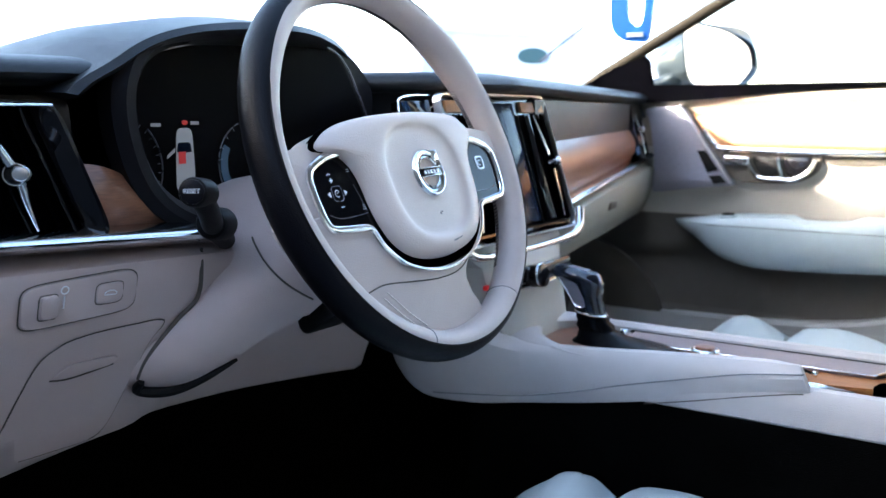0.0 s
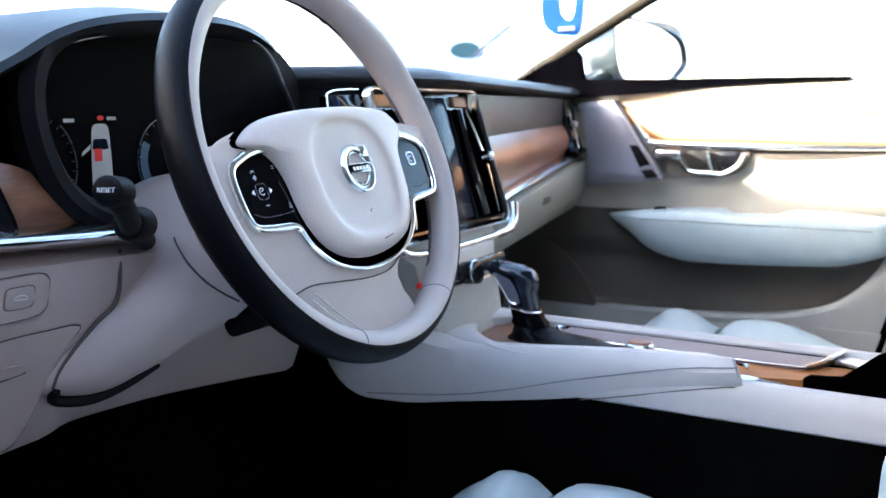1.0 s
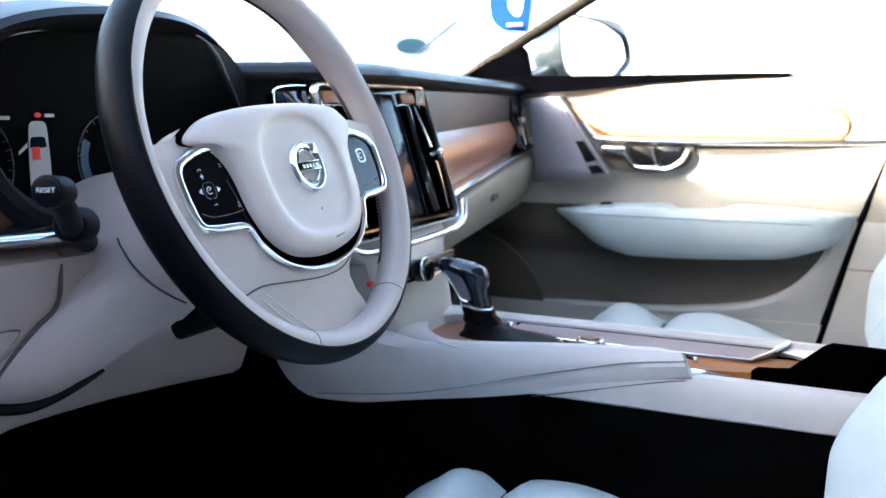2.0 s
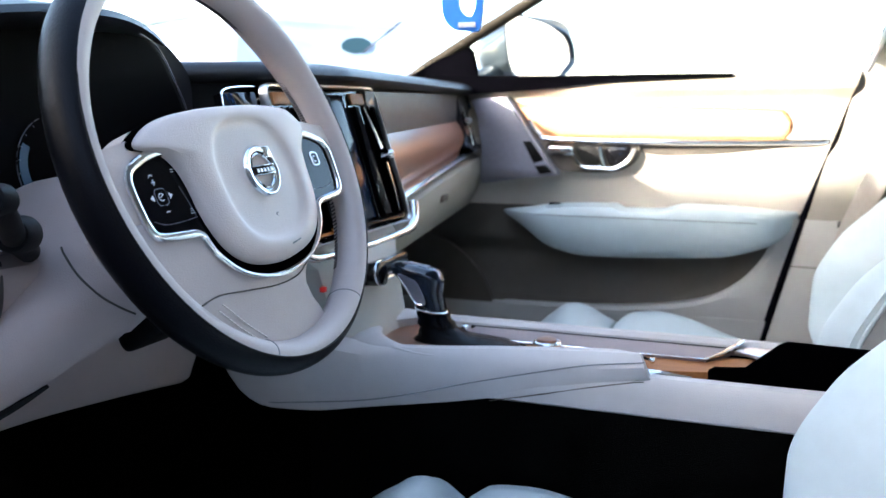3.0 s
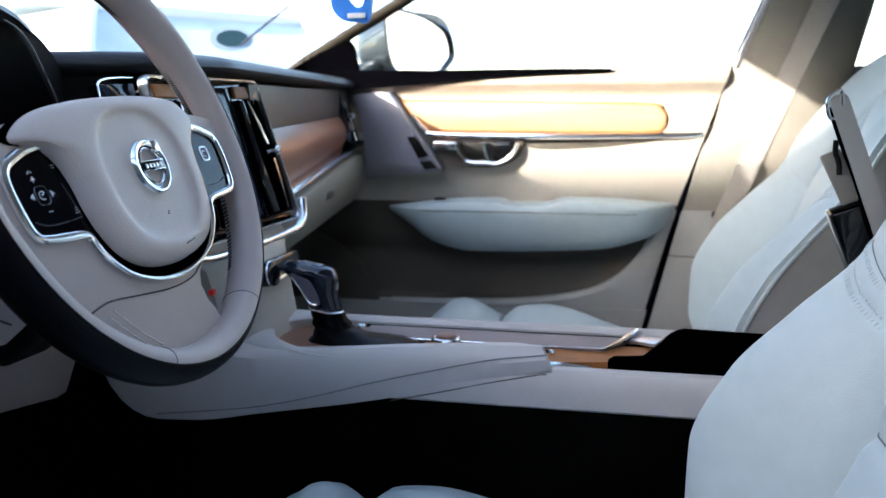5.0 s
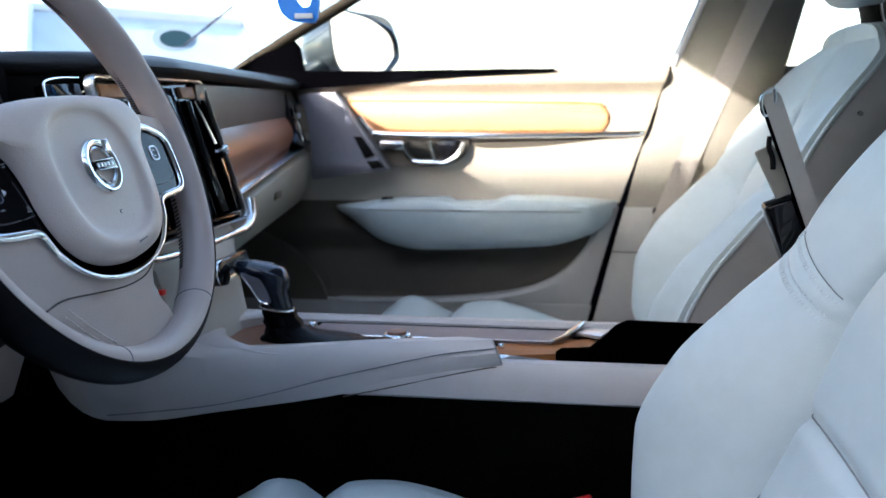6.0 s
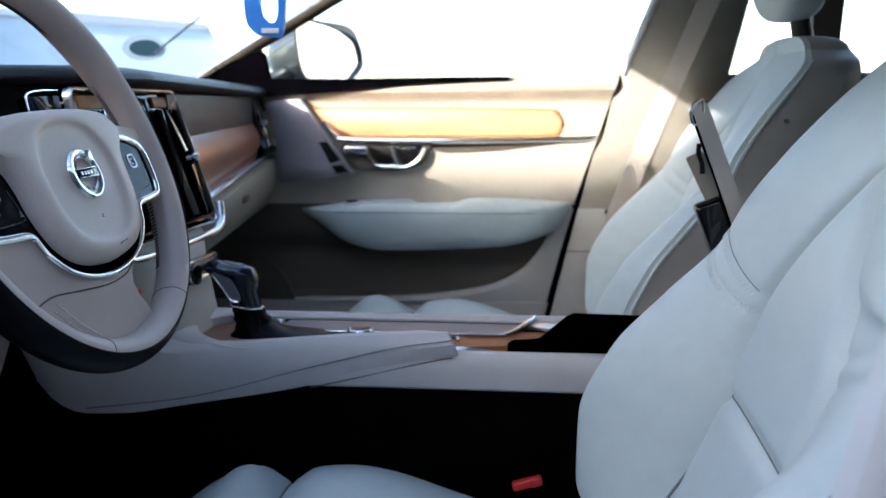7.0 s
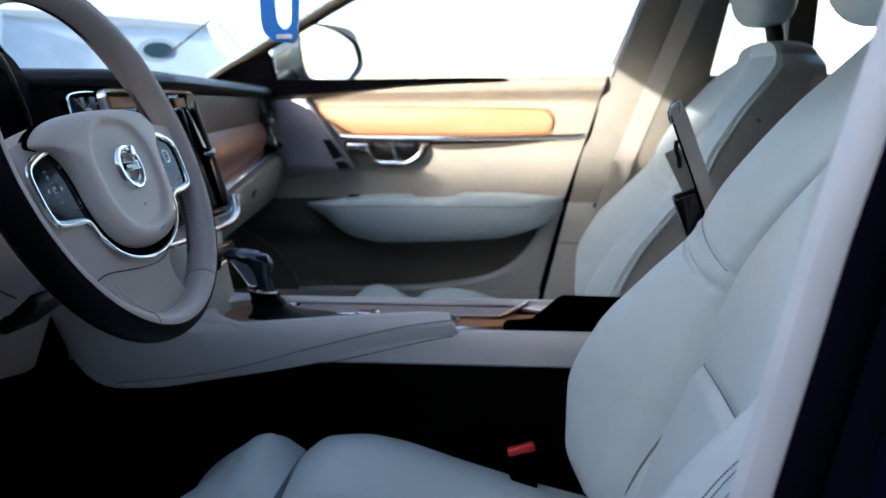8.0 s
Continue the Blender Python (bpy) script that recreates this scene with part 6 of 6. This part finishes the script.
tagged(part("pillar_edge", tube([(p[2][0] + 0.001, p[2][1] + 0.006, p[2][2]) for p in upper_pil[3:]], 0.0075, 10, flat=0.7), PILLAR_PALE), "pale grey edge of the door pillar trim", "trim", kind="structure")
seal_path = [(along(z, [(0.55, 0.712), (0.80, 0.712), (0.90, 0.703), (1.05, 0.699)]), rear_edge(z) - along(z, [(0.80, 0.0035), (0.90, 0.0015)]), z) for z in np.linspace(0.55, 1.045, 26)]
tagged(part("door_seal", tube(seal_path + [(0.660, -0.601, 1.20), (0.62, -0.64, 1.33)], [along(p[2], [(0.55, 0.0085), (0.66, 0.0080), (0.80, 0.0055), (0.89, 0.0016), (1.4, 0.0016)]) for p in seal_path] + [0.0020, 0.0024], 8), RUBBER), "black rubber door seal", "seal", kind="structure")
belt = thing("seat_belt", "grey webbing belt hanging down the door pillar", "seat belt")
rings = []
for y, z, x in ((-0.735, 1.30, 0.600), (-0.700, 1.197, 0.638), (-0.645, 1.05, 0.690), (-0.585, 0.90, 0.692), (-0.54, 0.78, 0.690), (-0.50, 0.62, 0.690)):
    rings.append([(x, y + 0.021, z), (x - 0.003, y + 0.021, z), (x - 0.003, y - 0.021, z), (x, y - 0.021, z)])
part("webbing", loft(rings), BELT, belt)
part("belt_slot", rbox((0.02, 0.026, 0.012), (0.700, -0.530, 0.784), 0.004), BLACK, belt)
# the rear side with its window openings
rear_side = rbox((0.06, 1.5, 0.62), (0.745, -1.42, 0.74), 0.02)
tagged(part("wall_side", rear_side, DOOR_DARK), "taupe rear side trim below the window", "side trim", kind="structure")
tagged(part("c_pillar", loft([[(x, y + a, z) for x, a in ((0.60 + b, -0.025), (0.60 + b, 0.025), (0.68 + b, 0.025), (0.68 + b, -0.025))] for y, z, b in ((-0.905, 1.0, 0.08), (-0.905, 1.37, 0.0))]), DOOR_DARK), "dark window divider behind the seats", "pillar", "roof pillars", "structure")
tagged(part("d_pillar", loft([[(x, y + a, z) for x, a in ((0.58 + b, -0.15), (0.58 + b, 0.10), (0.68 + b, 0.10), (0.68 + b, -0.15))] for y, z, b in ((-1.75, 1.04, 0.08), (-1.9, 1.35, 0.0))]), PILLAR), "grey rear pillar trim", "pillar", "roof pillars", "structure")

tagged(part("wall_side", rbox((0.06, 1.5, 0.62), (-0.745, -1.45, 0.74), 0.02), DOOR_DARK), "taupe rear side trim below the window", "side trim", kind="structure")
tagged(part("c_pillar", loft([[(-x, y + a, z) for x, a in ((0.60 + b, -0.025), (0.60 + b, 0.025), (0.68 + b, 0.025), (0.68 + b, -0.025))] for y, z, b in ((-0.97, 1.04, 0.08), (-1.0, 1.37, 0.0))]), PILLAR), "dark window divider behind the seats", "pillar", "roof pillars", "structure")
tagged(part("d_pillar", loft([[(-x, y + a, z) for x, a in ((0.58 + b, -0.35), (0.58 + b, 0.10), (0.68 + b, 0.10), (0.68 + b, -0.35))] for y, z, b in ((-1.75, 1.04, 0.08), (-1.9, 1.35, 0.0))]), PILLAR), "grey rear pillar trim", "pillar", "roof pillars", "structure")
# driver's side: open doorway with pillar, seals and sill
trim_b, seal_b = [], []
for z, y in ((0.40, -0.46), (0.62, -0.475), (0.819, -0.5135), (0.939, -0.541), (1.025, -0.564), (1.20, -0.625), (1.37, -0.69)):
    x = -0.770 + 0.33 * max(0, z - 1.03)
    trim_b.append([(x, y, z), (x + 0.008, y - 0.004, z), (x + 0.05, y - 0.03, z), (x + 0.07, y - 0.12, z), (x + 0.05, y - 0.16, z), (x - 0.01, y - 0.16, z), (x - 0.016, y - 0.012, z), (x - 0.010, y - 0.003, z)])
    seal_b.append((x, y, z))
tagged(part("b_pillar", loft(trim_b), PILLAR_PALE), "pale grey pillar trim at the open doorway", "pillar", "roof pillars", "structure")
for k, (dx, dy, r, mt, nm) in enumerate(((-0.022, -0.024, 0.011, RUBBER, "door_seal"), (-0.040, -0.040, 0.013, RUBBER, "door_seal"), (-0.058, -0.058, 0.022, BODY_PAINT, "door_jamb"), (-0.085, -0.10, 0.035, BODY_PAINT, "door_jamb"))):
    tagged(part(nm, tube([(x + dx, y + dy, z) for x, y, z in seal_b], r, 12), mt), "black rubber seal along the doorway" if k < 2 else "dark blue painted jamb of the doorway", "seal" if k < 2 else "door jamb", kind="structure")
tagged(part("door_sill", rbox((0.14, 1.2, 0.10), (-0.76, 0.05, 0.36), 0.02), BLACK), "black sill of the open doorway", "sill", kind="structure")

# the open driver's door, swung wide ahead of the doorway
DM = pose(-0.88, 0.42, 0, 0, 0, 112)
open_door = thing("driver_door", "open driver's door with dark taupe trim", "car door")
part("door_shell", moved(rbox((0.05, 1.02, 0.70), (0.045, 0.51, 0.70), 0.02), DM), BODY_PAINT, open_door, "dark painted outer skin")
part("door_trim", moved(rbox((0.05, 0.98, 0.66), (-0.005, 0.51, 0.71), 0.02), DM), DOOR_DARK, open_door, "dark taupe inner trim")
part("armrest", moved(rbox((0.07, 0.55, 0.07), (-0.06, 0.60, 0.77), 0.02), DM), LEATHER, open_door)
part("window_frame", tube([DM @ Vector(p) for p in ((0.03, 0.10, 1.05), (-0.05, 0.55, 1.30), (-0.06, 0.95, 1.30), (0.02, 1.0, 1.05))], 0.018, 10), BLACK, open_door)

# ---- things at the windscreen ----
tag = thing("hanging_tag", "bright blue plastic tag hanging below the mirror", "tag")
rings = []
loop = smooth_path([(-0.034, 1.20), (-0.033, 1.14), (-0.035, 1.102), (-0.048, 1.086), (-0.064, 1.083), (-0.079, 1.083), (-0.084, 1.10), (-0.087, 1.14), (-0.088, 1.20)], 6)
ring_in = smooth_path([(-0.052, 1.20), (-0.053, 1.14), (-0.055, 1.112), (-0.062, 1.102), (-0.066, 1.100), (-0.072, 1.101), (-0.076, 1.112), (-0.077, 1.14), (-0.077, 1.20)], 6)
part("tag_loop", loft([[(0.028, *a), (0.034, *a), (0.034, *b), (0.028, *b)] for a, b in zip(loop, ring_in)]), BLUE, tag)
part("tag_cord", tube([(0.031, -0.06, 1.20), (0.028, -0.03, 1.27), (0.02, 0.02, 1.335)], 0.001, 6), BLUE, tag)
part("tag_bar", rbox((0.002, 0.022, 0.006), (0.026, -0.066, 1.090), 0.0005), WHITE_PRINT, tag)
wiper = thing("windscreen_wiper", "thin dark wiper arm resting on the windscreen", "wiper")
part("arm", tube([(0.65, 0.276, 1.175), (0.62, 0.32, 1.133), (0.59, 0.361, 1.093)], 0.0022, 8), SATIN_DARK, wiper)
sticker = thing("windscreen_sticker", "pale ringed oval sticker with a dark centre on the windscreen", "sticker")
SU = Vector((0.80, -0.60, 0.10)).normalized()
SV = Vector((0.10, 0.25, 0.96))
SV = (SV - SU * SV.dot(SU)).normalized()
SM = basis(Vector((0.585, 0.365, 1.112)), SU, SV, SU.cross(SV))
part("sticker_sheet", moved(slab(oval(0.046, 0.025, 40, 2.0), lambda u, v, w: (u, v, w), 0.0008, 0), SM), PALE_BLUE, sticker)
part("sticker_centre", moved(slab(oval(0.032, 0.0155, 40, 2.0), lambda u, v, w: (u, v, w), 0.0008, 0), SM @ Matrix.Translation((0, 0, 0.001))), TEAL, sticker)

# ---- outside: what the windscreen and the wing mirror show ----
def parked_car(m):
    car = thing("parked_car", "pale blue hatchback parked in the sun, bloom put into its paint", "car", "parked cars")
    part("body", loft([body_ring(y, h, lo, hi, 4) for y, h, lo, hi in ((-2.0, 0.70, 0.34, 0.80), (-1.9, 0.84, 0.28, 0.92), (-1.2, 0.88, 0.25, 0.96), (0.5, 0.88, 0.25, 0.93), (1.4, 0.86, 0.25, 0.84), (1.95, 0.74, 0.30, 0.70))]), PARKED_PAINT, car)
    part("roof", loft([body_ring(y, h, lo, hi, 3.4) for y, h, lo, hi in ((-1.62, 0.54, 1.36, 1.40), (-1.2, 0.58, 1.40, 1.46), (-0.5, 0.60, 1.42, 1.49), (0.05, 0.56, 1.39, 1.45), (0.2, 0.50, 1.36, 1.40))]), PARKED_PAINT, car)
    part("windows", loft([[(a, mix(y0, y1, (b + 1) / 2), 0.92 + 0.23 * (b + 1)) for a, b in ((-w, -1), (w, -1), (w * 0.72, 1), (-w * 0.72, 1))] for y0, y1, w in ((-1.95, -1.6, 0.76), (0.85, 0.15, 0.80))]), PARKED_GLASS, car, "glazed cabin with the sky's reflection in its colour")
    for side in (-1, 1):
        part("roof_post", tube([(side * 0.80, 0.88, 0.92), (side * 0.57, 0.15, 1.40)], 0.03, 8), PARKED_PAINT, car)
        part("roof_post", tube([(side * 0.80, -0.55, 0.92), (side * 0.59, -0.5, 1.42)], 0.03, 8), PARKED_PAINT, car)
        part("roof_post", tube([(side * 0.76, -1.93, 0.92), (side * 0.55, -1.6, 1.38)], 0.05, 8), PARKED_PAINT, car)
        for wy in (1.25, -1.3):
            wheel_at("tyre", side * 0.82, wy, car)
    car.matrix_world = m
    return car


first_car = parked_car(pose(3.5, 2.9, 0, 0, 0, -30))
copy_thing(first_car, pose(6.2, -8.5, 0, 0, 0, 80))
house = thing("far_house", "pale rendered house with an ochre plinth in sun", "house")
part("wall", rbox((14.0, 6.0, 6.0), (9.0, -19.0, 3.0), 0.05), PLASTER, house)
part("plinth", rbox((14.1, 6.1, 1.25), (9.0, -19.0, 0.625), 0.05), ORANGE_WALL, house)
part("roof", loft([[(x, y, z) for y, z in ((-15.6, 5.9), (-19.0, 8.2), (-22.4, 5.9))] for x in (1.6, 16.4)]), BRICK, house)
for wx in (4.5, 7.5, 10.5, 13.5):
    for wz in (1.4, 4.2):
        win = part("window", rbox((1.1, 0.10, 1.3), (wx, -15.99, wz), 0.02), WHITE_PRINT, house)
        part("pane", rbox((0.9, 0.02, 1.1), (wx, -15.93, wz), 0.005), PARKED_GLASS, win)
